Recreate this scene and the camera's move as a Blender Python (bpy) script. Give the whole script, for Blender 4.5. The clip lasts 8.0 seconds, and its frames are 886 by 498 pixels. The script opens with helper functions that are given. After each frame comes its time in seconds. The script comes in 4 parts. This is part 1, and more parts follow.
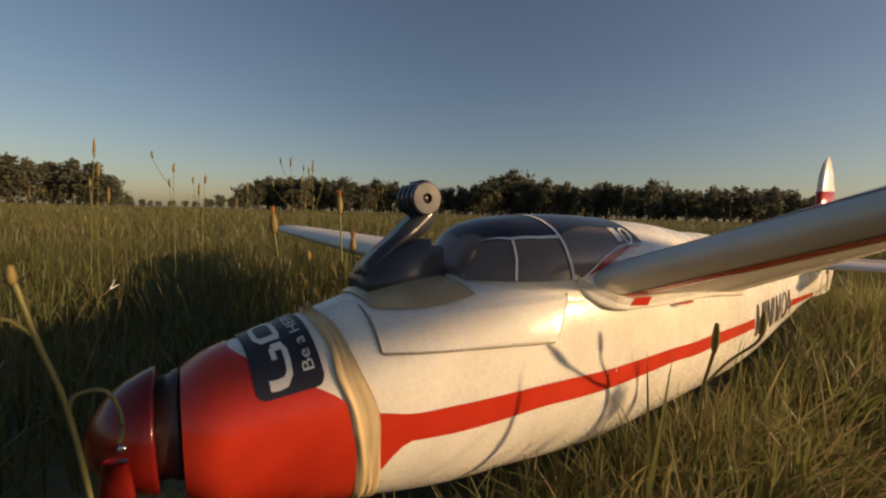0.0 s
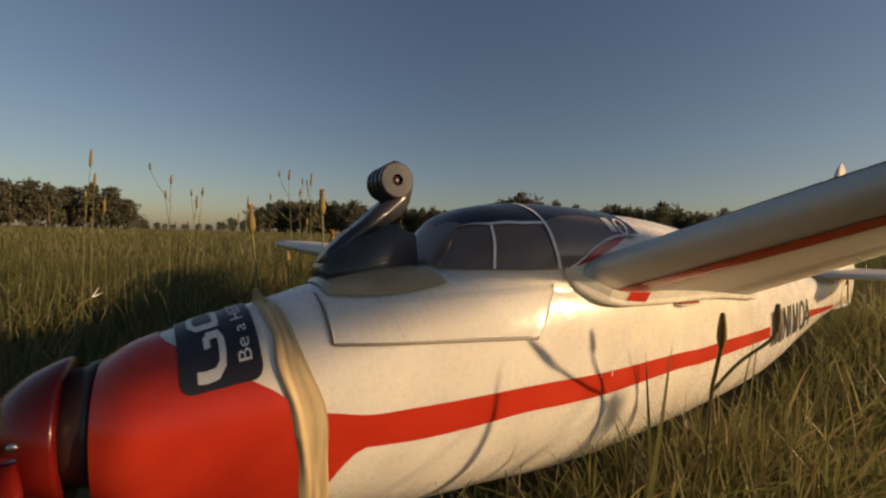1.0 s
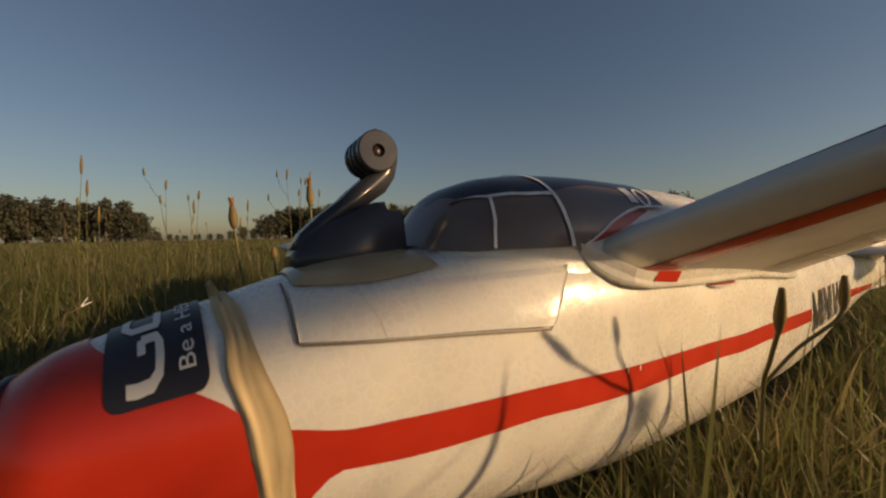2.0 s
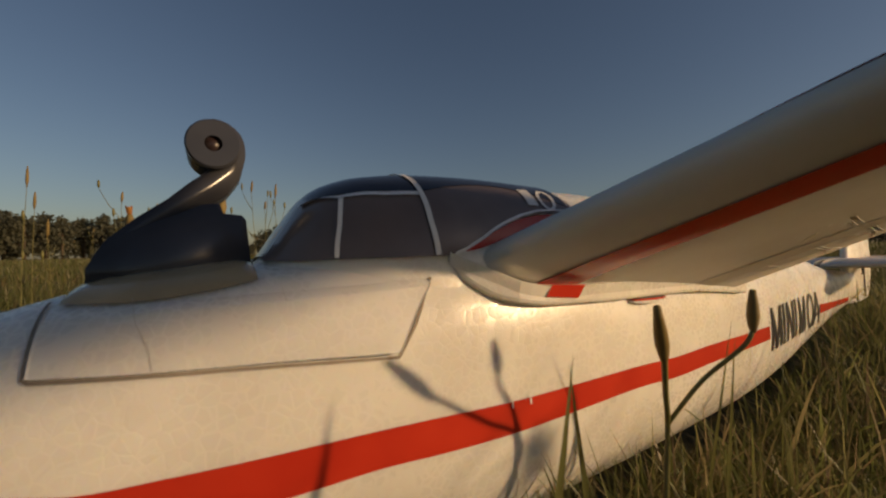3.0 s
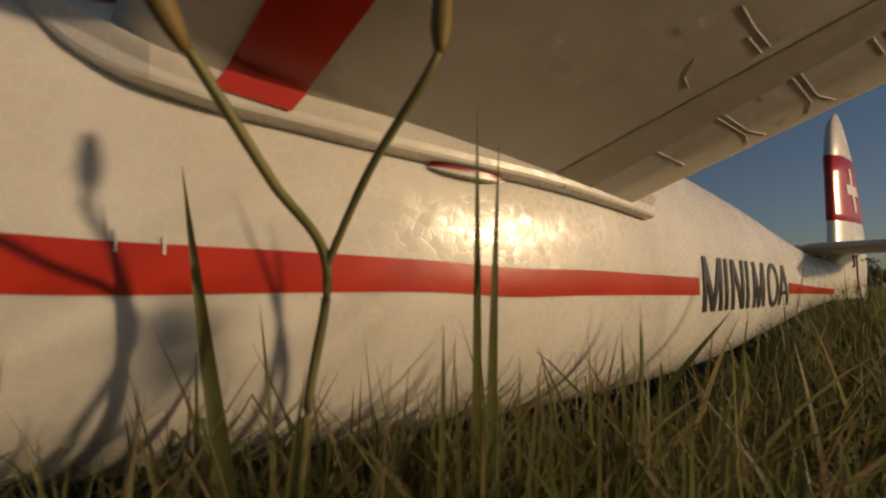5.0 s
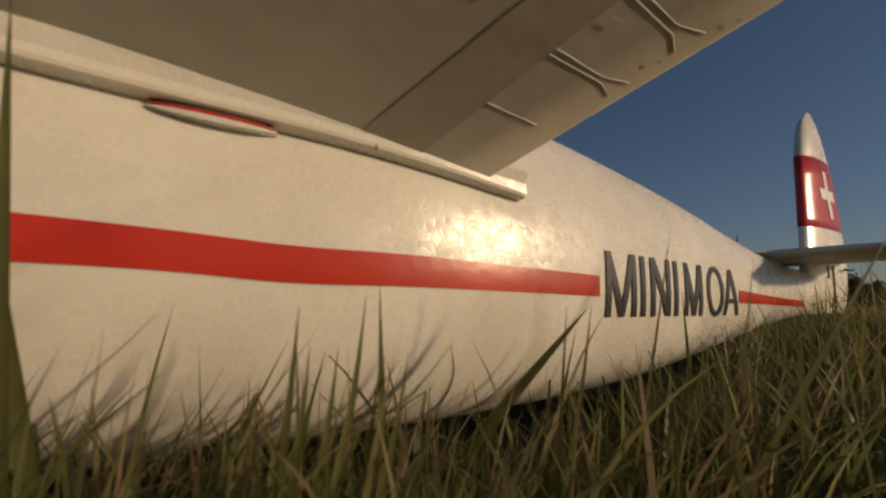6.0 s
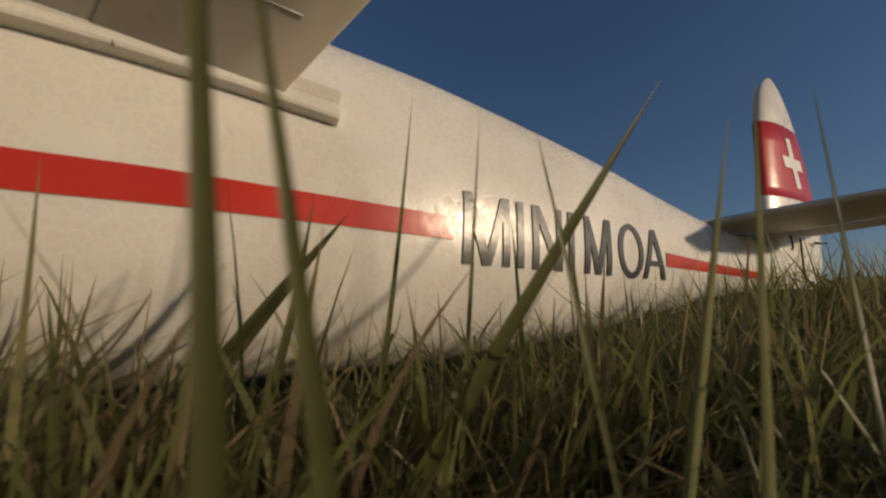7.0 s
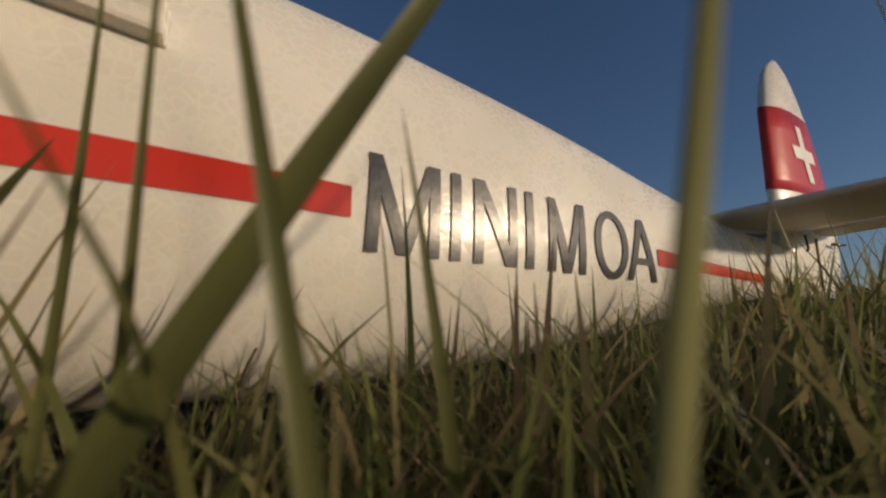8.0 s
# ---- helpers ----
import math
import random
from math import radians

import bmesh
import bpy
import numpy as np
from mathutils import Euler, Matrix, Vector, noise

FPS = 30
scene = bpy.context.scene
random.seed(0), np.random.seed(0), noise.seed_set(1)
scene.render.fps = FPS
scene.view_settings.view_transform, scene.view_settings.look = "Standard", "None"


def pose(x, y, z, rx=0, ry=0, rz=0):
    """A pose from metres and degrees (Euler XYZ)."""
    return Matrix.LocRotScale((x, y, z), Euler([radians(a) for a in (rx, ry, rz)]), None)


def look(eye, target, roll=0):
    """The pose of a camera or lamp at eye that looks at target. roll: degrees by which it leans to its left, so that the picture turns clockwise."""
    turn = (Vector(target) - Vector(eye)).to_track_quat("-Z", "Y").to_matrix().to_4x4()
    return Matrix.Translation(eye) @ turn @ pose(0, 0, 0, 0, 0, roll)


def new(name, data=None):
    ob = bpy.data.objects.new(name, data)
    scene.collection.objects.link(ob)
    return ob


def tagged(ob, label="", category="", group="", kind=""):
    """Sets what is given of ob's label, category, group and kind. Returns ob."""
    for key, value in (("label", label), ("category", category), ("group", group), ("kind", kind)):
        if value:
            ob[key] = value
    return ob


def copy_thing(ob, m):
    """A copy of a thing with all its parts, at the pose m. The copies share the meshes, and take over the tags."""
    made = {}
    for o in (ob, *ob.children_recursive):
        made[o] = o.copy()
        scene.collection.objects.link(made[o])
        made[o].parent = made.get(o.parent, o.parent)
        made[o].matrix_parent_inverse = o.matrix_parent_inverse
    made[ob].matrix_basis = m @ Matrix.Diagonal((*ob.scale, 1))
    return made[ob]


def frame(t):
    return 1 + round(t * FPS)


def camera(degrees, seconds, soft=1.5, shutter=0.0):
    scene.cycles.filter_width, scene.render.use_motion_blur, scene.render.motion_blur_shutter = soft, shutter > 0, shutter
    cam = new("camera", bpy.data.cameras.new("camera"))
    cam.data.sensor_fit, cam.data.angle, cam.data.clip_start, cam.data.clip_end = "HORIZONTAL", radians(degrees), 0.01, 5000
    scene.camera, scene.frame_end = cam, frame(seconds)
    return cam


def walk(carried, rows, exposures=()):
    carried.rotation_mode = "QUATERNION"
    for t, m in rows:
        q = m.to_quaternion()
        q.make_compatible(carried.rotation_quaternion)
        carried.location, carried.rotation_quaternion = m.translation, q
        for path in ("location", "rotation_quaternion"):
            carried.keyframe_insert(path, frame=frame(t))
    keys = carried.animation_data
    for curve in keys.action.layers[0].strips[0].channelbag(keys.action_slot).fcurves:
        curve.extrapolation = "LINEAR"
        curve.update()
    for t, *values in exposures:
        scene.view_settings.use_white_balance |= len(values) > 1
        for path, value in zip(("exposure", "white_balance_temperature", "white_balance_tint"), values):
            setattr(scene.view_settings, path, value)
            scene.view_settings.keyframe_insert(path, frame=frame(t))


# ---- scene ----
import functools

cam = camera(96.0, 8.0, soft=2.2)
cam.data.dof.use_dof = True  # fixed focus of a small action camera
cam.data.dof.focus_distance = 0.42
cam.data.dof.aperture_fstop = 15.0
PATH = [
    (0, look((0.1662, 0.2753, 0.2540), (0.0561, 1.2652, 0.1649), 1.52)),
    (0.5, look((0.1888, 0.2854, 0.2426), (0.0709, 1.2765, 0.1813), 2.01)),
    (1, look((0.1892, 0.3053, 0.2272), (0.0557, 1.2958, 0.1941), 1.45)),
    (1.2, look((0.1802, 0.3140, 0.2207), (0.0427, 1.3041, 0.1926), 0.68)),
    (2.3, look((0.2013, 0.3569, 0.2077), (0.0416, 1.3435, 0.1725), -1.75)),
    (2.5, look((0.2092, 0.3640, 0.2015), (0.0541, 1.3516, 0.1805), -2.43)),
    (3, look((0.2628, 0.3957, 0.2091), (0.1105, 1.3840, 0.2118), -1.21)),
    (3.5, look((0.2716, 0.4100, 0.1907), (0.1114, 1.3970, 0.1923), -0.80)),
    (4, look((0.3140, 0.4298, 0.1764), (0.1317, 1.4126, 0.2052), 0.09)),
    (4.5, look((0.3438, 0.4563, 0.1420), (0.1639, 1.4385, 0.1955), 0.51)),
    (5, look((0.3810, 0.5001, 0.1260), (0.2006, 1.4817, 0.1880), 1.85)),
    (5.2, look((0.3927, 0.5107, 0.1338), (0.2097, 1.4915, 0.2015), 2.38)),
    (6.3, look((0.5012, 0.5811, 0.1038), (0.2925, 1.5513, 0.2267), 2.38)),
    (6.5, look((0.5222, 0.5896, 0.0959), (0.3009, 1.5557, 0.2292), 2.00)),
    (7, look((0.5594, 0.6140, 0.0824), (0.3285, 1.5779, 0.2146), 1.55)),
    (7.5, look((0.5728, 0.6522, 0.0853), (0.3423, 1.6134, 0.2364), 1.78)),
    (8, look((0.5864, 0.6856, 0.0797), (0.3512, 1.6436, 0.2435), 1.70)),
]
walk(cam, PATH, exposures=[(0.0, 0.32, 7850, 14), (1.0, 0.15, 7800, 14), (2.4, -0.18, 7800, 14), (3.5, -0.4, 7300, 14), (4.5, -0.6, 7100, 13), (5.2, -0.8, 6900, 12), (6.5, -0.62, 6200, 10), (7.0, -0.62, 5900, 9), (8.0, -0.42, 5900, 9)])

# ---- light ----
SUN_AZ, SUN_EL = radians(-8.0), radians(13.4)  # azimuth counter-clockwise from +x
world = bpy.data.worlds.new("evening_sky")
scene.world = world
world.use_nodes = True
wn = world.node_tree
wn.nodes.clear()
sky = wn.nodes.new("ShaderNodeTexSky")
sky.sky_type = 'NISHITA'
sky.sun_disc = False
sky.sun_elevation = SUN_EL
sky.sun_rotation = radians(90.0) - SUN_AZ
sky.air_density = 1.05
sky.dust_density = 0.9
sky.ozone_density = 3.0
wbg = wn.nodes.new("ShaderNodeBackground")
wbg.inputs["Strength"].default_value = 0.077
wout = wn.nodes.new("ShaderNodeOutputWorld")
haze = wn.nodes.new("ShaderNodeVectorMath")
haze.operation = 'MULTIPLY'
haze.inputs[1].default_value = (1.04, 0.98, 1.0)
wn.links.new(sky.outputs[0], haze.inputs[0])
wn.links.new(haze.outputs["Vector"], wbg.inputs[0])
wn.links.new(wbg.outputs[0], wout.inputs[0])

sun_data = bpy.data.lights.new("sun", 'SUN')
sun_data.energy = 4.15
sun_data.angle = radians(1.8)
sun_data.color = (1.0, 0.73, 0.44)
sun = new("sun", sun_data)
to_sun = Vector((math.cos(SUN_EL) * math.cos(SUN_AZ), math.cos(SUN_EL) * math.sin(SUN_AZ), math.sin(SUN_EL)))
sun.matrix_world = look(to_sun * 20.0, (0, 0, 0))


# ---- materials ----
def shader(name, rough=0.5, metal=0.0, spec=0.5):
    m = bpy.data.materials.new(name)
    m.use_nodes = True
    nt = m.node_tree
    b = nt.nodes["Principled BSDF"]
    b.inputs["Roughness"].default_value = rough
    b.inputs["Metallic"].default_value = metal
    b.inputs["Specular IOR Level"].default_value = spec
    return m, nt, b


def node(nt, kind, **values):
    n = nt.nodes.new(kind)
    for key, value in values.items():
        n.inputs[key.replace("_", " ")].default_value = value
    return n


def noise_mix(nt, b, a, c, scale, detail=4.0, low=0.35, high=0.65, coords="Object"):
    tc = nt.nodes.new("ShaderNodeTexCoord")
    nz = node(nt, "ShaderNodeTexNoise", Scale=scale, Detail=detail)
    nt.links.new(tc.outputs[coords], nz.inputs["Vector"])
    ramp = nt.nodes.new("ShaderNodeValToRGB")
    ramp.color_ramp.elements[0].position, ramp.color_ramp.elements[1].position = low, high
    ramp.color_ramp.elements[0].color, ramp.color_ramp.elements[1].color = (*a, 1), (*c, 1)
    nt.links.new(nz.outputs["Fac"], ramp.inputs["Fac"])
    nt.links.new(ramp.outputs["Color"], b.inputs["Base Color"])
    return tc, nz, ramp


def bump(nt, b, height, strength, distance, previous=None):
    bp = node(nt, "ShaderNodeBump", Strength=strength, Distance=distance)
    nt.links.new(height, bp.inputs["Height"])
    if previous is not None:
        nt.links.new(previous.outputs["Normal"], bp.inputs["Normal"])
    nt.links.new(bp.outputs["Normal"], b.inputs["Normal"])
    return bp


def foam(name, a, c, rough=0.4, cell=200.0, depth=0.0005, facet=0.05):
    """Moulded bead foam: faint cells with sunken joints, scuffs and grime."""
    m, nt, b = shader(name, rough, 0.0, 0.5)
    b.inputs["Subsurface Weight"].default_value = 0.6
    b.inputs["Subsurface Radius"].default_value = (1.0, 0.75, 0.5)
    b.inputs["Subsurface Scale"].default_value = 0.005
    tc, nz, ramp = noise_mix(nt, b, a, c, 14.0, 6.0, 0.3, 0.7)
    vor = node(nt, "ShaderNodeTexVoronoi", Scale=cell)
    vor.feature = 'DISTANCE_TO_EDGE'
    wob = node(nt, "ShaderNodeTexNoise", Scale=60.0, Detail=2.0)
    nt.links.new(tc.outputs["Object"], wob.inputs["Vector"])
    mixv = nt.nodes.new("ShaderNodeMix")
    mixv.data_type = 'VECTOR'
    mixv.inputs["Factor"].default_value = 0.0006
    nt.links.new(tc.outputs["Object"], mixv.inputs["A"])
    nt.links.new(wob.outputs["Color"], mixv.inputs["B"])
    nt.links.new(mixv.outputs["Result"], vor.inputs["Vector"])
    edge = nt.nodes.new("ShaderNodeMapRange")
    edge.inputs["From Max"].default_value = 0.12
    nt.links.new(vor.outputs["Distance"], edge.inputs["Value"])
    soft = node(nt, "ShaderNodeTexNoise", Scale=130.0, Detail=4.0)
    nt.links.new(tc.outputs["Object"], soft.inputs["Vector"])
    tone = node(nt, "ShaderNodeTexVoronoi", Scale=cell)
    nt.links.new(mixv.outputs["Result"], tone.inputs["Vector"])
    tilt = nt.nodes.new("ShaderNodeVectorMath")
    tilt.operation = 'MULTIPLY_ADD'
    tilt.inputs[1].default_value = (facet, facet, facet)
    tilt.inputs[2].default_value = (-facet / 2, -facet / 2, -facet / 2)
    nt.links.new(tone.outputs["Color"], tilt.inputs[0])
    geo = nt.nodes.new("ShaderNodeNewGeometry")
    lean = nt.nodes.new("ShaderNodeVectorMath")
    lean.operation = 'ADD'
    nt.links.new(geo.outputs["Normal"], lean.inputs[0])
    nt.links.new(tilt.outputs["Vector"], lean.inputs[1])
    unit = nt.nodes.new("ShaderNodeVectorMath")
    unit.operation = 'NORMALIZE'
    nt.links.new(lean.outputs["Vector"], unit.inputs[0])
    low = bump(nt, b, soft.outputs["Fac"], 0.035, 0.0006)
    nt.links.new(unit.outputs["Vector"], low.inputs["Normal"])
    bump(nt, b, edge.outputs["Result"], 0.055, depth, low)
    rg = node(nt, "ShaderNodeTexNoise", Scale=40.0, Detail=4.0)
    nt.links.new(tc.outputs["Object"], rg.inputs["Vector"])
    mr = nt.nodes.new("ShaderNodeMapRange")
    mr.inputs["To Min"].default_value, mr.inputs["To Max"].default_value = rough - 0.1, rough + 0.14
    nt.links.new(rg.outputs["Fac"], mr.inputs["Value"])
    joint = nt.nodes.new("ShaderNodeMapRange")
    joint.inputs["From Max"].default_value = 0.14
    joint.inputs["To Min"].default_value, joint.inputs["To Max"].default_value = 0.055, 0.0
    nt.links.new(vor.outputs["Distance"], joint.inputs["Value"])
    total = nt.nodes.new("ShaderNodeMath")
    total.operation = 'ADD'
    nt.links.new(mr.outputs["Result"], total.inputs[0])
    nt.links.new(joint.outputs["Result"], total.inputs[1])
    nt.links.new(total.outputs["Value"], b.inputs["Roughness"])
    return m


def vinyl(name, a, c, rough=0.3, wrinkle=0.2):
    m, nt, b = shader(name, rough, 0.0, 0.5)
    tc, nz, ramp = noise_mix(nt, b, a, c, 25.0, 5.0)
    fine = node(nt, "ShaderNodeTexNoise", Scale=90.0, Detail=3.0)
    nt.links.new(tc.outputs["Object"], fine.inputs["Vector"])
    bump(nt, b, fine.outputs["Fac"], wrinkle, 0.0012)
    return m


FOAM = foam("white_foam", (0.68, 0.65, 0.59), (0.80, 0.78, 0.73), 0.24, 200.0, 0.0005, 0.045)
WING_FOAM = foam("wing_foam", (0.58, 0.55, 0.48), (0.72, 0.69, 0.63), 0.45, 220.0, 0.00012, 0.04)
RED = vinyl("red_film", (0.47, 0.030, 0.016), (0.55, 0.042, 0.021), 0.24, 0.12)
# spinner and blades: red darkened to carry the shade at the nose
RED_GLOSS = vinyl("red_gloss_plastic", (0.11, 0.007, 0.006), (0.15, 0.009, 0.008), 0.2, 0.06)
DARK_FILM = vinyl("charcoal_film", (0.03, 0.032, 0.042), (0.045, 0.047, 0.058), 0.3)
CANOPY = vinyl("dark_canopy_film", (0.15, 0.11, 0.095), (0.19, 0.14, 0.12), 0.17, 0.05)
CANOPY_TOP = vinyl("black_canopy_film", (0.02, 0.021, 0.03), (0.03, 0.031, 0.042), 0.2, 0.08)
WHITE_LINE = vinyl("white_line", (0.72, 0.70, 0.66), (0.80, 0.78, 0.74), 0.4)
STICKER = vinyl("sticker_black", (0.02, 0.02, 0.026), (0.032, 0.032, 0.04), 0.4)
STICKER_WHITE = vinyl("sticker_white", (0.66, 0.64, 0.6), (0.72, 0.7, 0.66), 0.45)
TAPE = vinyl("masking_tape", (0.50, 0.37, 0.20), (0.60, 0.46, 0.27), 0.8, 0.35)
BLACK_PLASTIC = vinyl("black_plastic", (0.042, 0.044, 0.054), (0.058, 0.060, 0.070), 0.24, 0.12)
DARK_RUBBER = vinyl("dark_collar", (0.03, 0.02, 0.02), (0.05, 0.03, 0.03), 0.35, 0.3)
CORD = vinyl("yellow_cord", (0.45, 0.36, 0.14), (0.55, 0.45, 0.2), 0.6, 0.3)
# near-black that stands for the shade inside the cooling slot
SLOT = vinyl("slot_shadow", (0.035, 0.028, 0.022), (0.05, 0.04, 0.032), 0.7, 0.1)
PAD = vinyl("adhesive_pad", (0.34, 0.26, 0.15), (0.46, 0.36, 0.22), 0.14, 0.6)
# brown for lines laid over joints, with the seam's shade in the colour
GROOVE = vinyl("seam_shadow", (0.20, 0.17, 0.14), (0.28, 0.24, 0.2), 0.8, 0.2)
STRIP = foam("spar_tape", (0.47, 0.43, 0.36), (0.56, 0.52, 0.44), 0.5, 260.0, 0.0002)

m, nt, b = shader("steel", 0.25, 1.0)
b.inputs["Base Color"].default_value = (0.55, 0.55, 0.57, 1)
STEEL = m


def leafy(name, colours, translucent=0.35, rough=0.45):
    """Plant material: one colour of the ramp for each blade, with fine streaks, some light passing through."""
    m, nt, b = shader(name, rough, 0.0, 0.4)
    geo = nt.nodes.new("ShaderNodeNewGeometry")
    ramp = nt.nodes.new("ShaderNodeValToRGB")
    els = ramp.color_ramp.elements
    while len(els) < len(colours):
        els.new(0.5)
    for k, c in enumerate(colours):
        els[k].position = k / (len(colours) - 1)
        els[k].color = (*c, 1)
    nt.links.new(geo.outputs["Random Per Island"], ramp.inputs["Fac"])
    tc = nt.nodes.new("ShaderNodeTexCoord")
    nz = node(nt, "ShaderNodeTexNoise", Scale=45.0, Detail=3.0)
    nt.links.new(tc.outputs["Object"], nz.inputs["Vector"])
    mul = nt.nodes.new("ShaderNodeMapRange")
    mul.inputs["To Min"].default_value, mul.inputs["To Max"].default_value = 0.6, 1.4
    nt.links.new(nz.outputs["Fac"], mul.inputs["Value"])
    vm = nt.nodes.new("ShaderNodeVectorMath")
    vm.operation = 'SCALE'
    nt.links.new(ramp.outputs["Color"], vm.inputs[0])
    nt.links.new(mul.outputs["Result"], vm.inputs["Scale"])
    nt.links.new(vm.outputs["Vector"], b.inputs["Base Color"])
    tr = nt.nodes.new("ShaderNodeBsdfTranslucent")
    nt.links.new(vm.outputs["Vector"], tr.inputs["Color"])
    mx = nt.nodes.new("ShaderNodeMixShader")
    mx.inputs["Fac"].default_value = translucent
    out = nt.nodes["Material Output"]
    nt.links.new(b.outputs["BSDF"], mx.inputs[1])
    nt.links.new(tr.outputs["BSDF"], mx.inputs[2])
    nt.links.new(mx.outputs["Shader"], out.inputs["Surface"])
    return m


GRASS = leafy("grass_blades", [(0.145, 0.158, 0.056), (0.175, 0.205, 0.068), (0.205, 0.225, 0.085), (0.36, 0.29, 0.16), (0.155, 0.17, 0.058), (0.30, 0.22, 0.14)], 0.55)
MEADOW = leafy("meadow_blades", [(0.076, 0.095, 0.026), (0.095, 0.112, 0.032), (0.125, 0.126, 0.043), (0.088, 0.104, 0.026), (0.175, 0.142, 0.068), (0.128, 0.105, 0.047)])
LONE = leafy("long_blades", [(0.11, 0.12, 0.045), (0.135, 0.145, 0.052), (0.115, 0.125, 0.048)], 0.45, 0.4)
# lighter copy of LONE, with the sunlight on these blades put into the colour
PALE_BLADE = leafy("pale_blades", [(0.26, 0.27, 0.12), (0.30, 0.30, 0.14)], 0.6, 0.4)
STALK = leafy("stalk_green", [(0.16, 0.16, 0.05), (0.20, 0.18, 0.07)], 0.15)
STRAW = leafy("dry_straw", [(0.36, 0.28, 0.17), (0.28, 0.20, 0.11), (0.22, 0.13, 0.08), (0.40, 0.31, 0.20), (0.25, 0.15, 0.09)], 0.35, 0.55)
BUD = leafy("bud_husk", [(0.20, 0.15, 0.05), (0.26, 0.18, 0.06)], 0.15, 0.6)
PETAL = leafy("dry_petals", [(0.42, 0.18, 0.05), (0.50, 0.24, 0.08)], 0.3, 0.7)
# leaf colours raised and greyed in place of the haze over distance
LEAVES = leafy("tree_leaves", [(0.105, 0.11, 0.075), (0.112, 0.118, 0.08), (0.12, 0.12, 0.085)], 0.5, 0.7)

m, nt, b = shader("bark", 0.9)
noise_mix(nt, b, (0.06, 0.045, 0.03), (0.12, 0.09, 0.06), 3.0)
BARK = m

m, nt, b = shader("soil_and_thatch", 0.95, 0.0, 0.2)
tc, nz, ramp = noise_mix(nt, b, (0.14, 0.125, 0.06), (0.23, 0.18, 0.10), 1.3, 12.0)
fine = node(nt, "ShaderNodeTexNoise", Scale=40.0, Detail=8.0)
nt.links.new(tc.outputs["Object"], fine.inputs["Vector"])
bump(nt, b, fine.outputs["Fac"], 0.8, 0.02)
SOIL = m


# ---- mesh helpers ----
def mesh_object(name, verts, faces, material, parent=None, label="", smooth=True):
    me = bpy.data.meshes.new(name)
    me.from_pydata([tuple(v) for v in verts], [], faces)
    me.materials.append(material)
    if smooth:
        me.polygons.foreach_set("use_smooth", [True] * len(me.polygons))
    me.update()
    ob = new(name, me)
    ob.parent = parent
    return tagged(ob, label) if label else ob


def part(name, bm, material, parent, label=""):
    me = bpy.data.meshes.new(name)
    bmesh.ops.recalc_face_normals(bm, faces=bm.faces)
    bm.to_mesh(me)
    bm.free()
    me.materials.append(material)
    me.polygons.foreach_set("use_smooth", [True] * len(me.polygons))
    ob = new(name, me)
    ob.parent = parent
    return tagged(ob, label) if label else ob


def grid_faces(rows, cols, closed=False):
    faces = []
    for r in range(rows - 1):
        for c in range(cols if closed else cols - 1):
            d = (c + 1) % cols
            faces.append((r * cols + c, r * cols + d, (r + 1) * cols + d, (r + 1) * cols + c))
    return faces


def thing(name, m, label, category, group="", kind=""):
    ob = new(name)
    ob.matrix_world = m
    ob.empty_display_size = 0.05
    return tagged(ob, label, category, group, kind)


def tube(path, radii, sides=10, cap=True):
    """Vertices and faces of a round tube along a path."""
    verts, faces = [], []
    pts = [Vector(p) for p in path]
    for i, p in enumerate(pts):
        d = (pts[min(i + 1, len(pts) - 1)] - pts[max(i - 1, 0)]).normalized()
        side = d.cross(Vector((0, 0, 1)))
        if side.length < 0.05:
            side = d.cross(Vector((0, 1, 0)))
        side.normalize()
        up = side.cross(d)
        r = radii[i] if isinstance(radii, (list, tuple)) else radii
        for k in range(sides):
            a = 2 * math.pi * k / sides
            verts.append(p + side * (math.cos(a) * r) + up * (math.sin(a) * r))
    faces += grid_faces(len(pts), sides, True)
    if cap:
        faces.append(tuple(reversed(range(sides))))
        n = (len(pts) - 1) * sides
        faces.append(tuple(range(n, n + sides)))
    return verts, faces


def join_shapes(shapes):
    verts, faces = [], []
    for v, f in shapes:
        o = len(verts)
        verts += list(v)
        faces += [tuple(i + o for i in q) for q in f]
    return verts, faces


def bevel_box(cx, cy, cz, sx, sy, sz, r=0.002, segments=2):
    bm = bmesh.new()
    bmesh.ops.create_cube(bm, size=1.0)
    bmesh.ops.scale(bm, vec=(sx, sy, sz), verts=bm.verts)
    bmesh.ops.bevel(bm, geom=bm.edges[:], offset=r, segments=segments, affect='EDGES')
    bmesh.ops.translate(bm, vec=(cx, cy, cz), verts=bm.verts)
    return bm


def smooth_curve(xs, ys):
    """A smooth curve through the stations (cubic, slopes from the neighbours)."""
    xs, ys = np.array(xs, float), np.array(ys, float)
    slope = np.gradient(ys, xs)

    def at(x):
        i = int(np.clip(np.searchsorted(xs, x) - 1, 0, len(xs) - 2))
        h = xs[i + 1] - xs[i]
        t = min(max((x - xs[i]) / h, 0.0), 1.0)
        return float((2 * t ** 3 - 3 * t ** 2 + 1) * ys[i] + (t ** 3 - 2 * t ** 2 + t) * h * slope[i]
                     + (-2 * t ** 3 + 3 * t ** 2) * ys[i + 1] + (t ** 3 - t ** 2) * h * slope[i + 1])
    return at


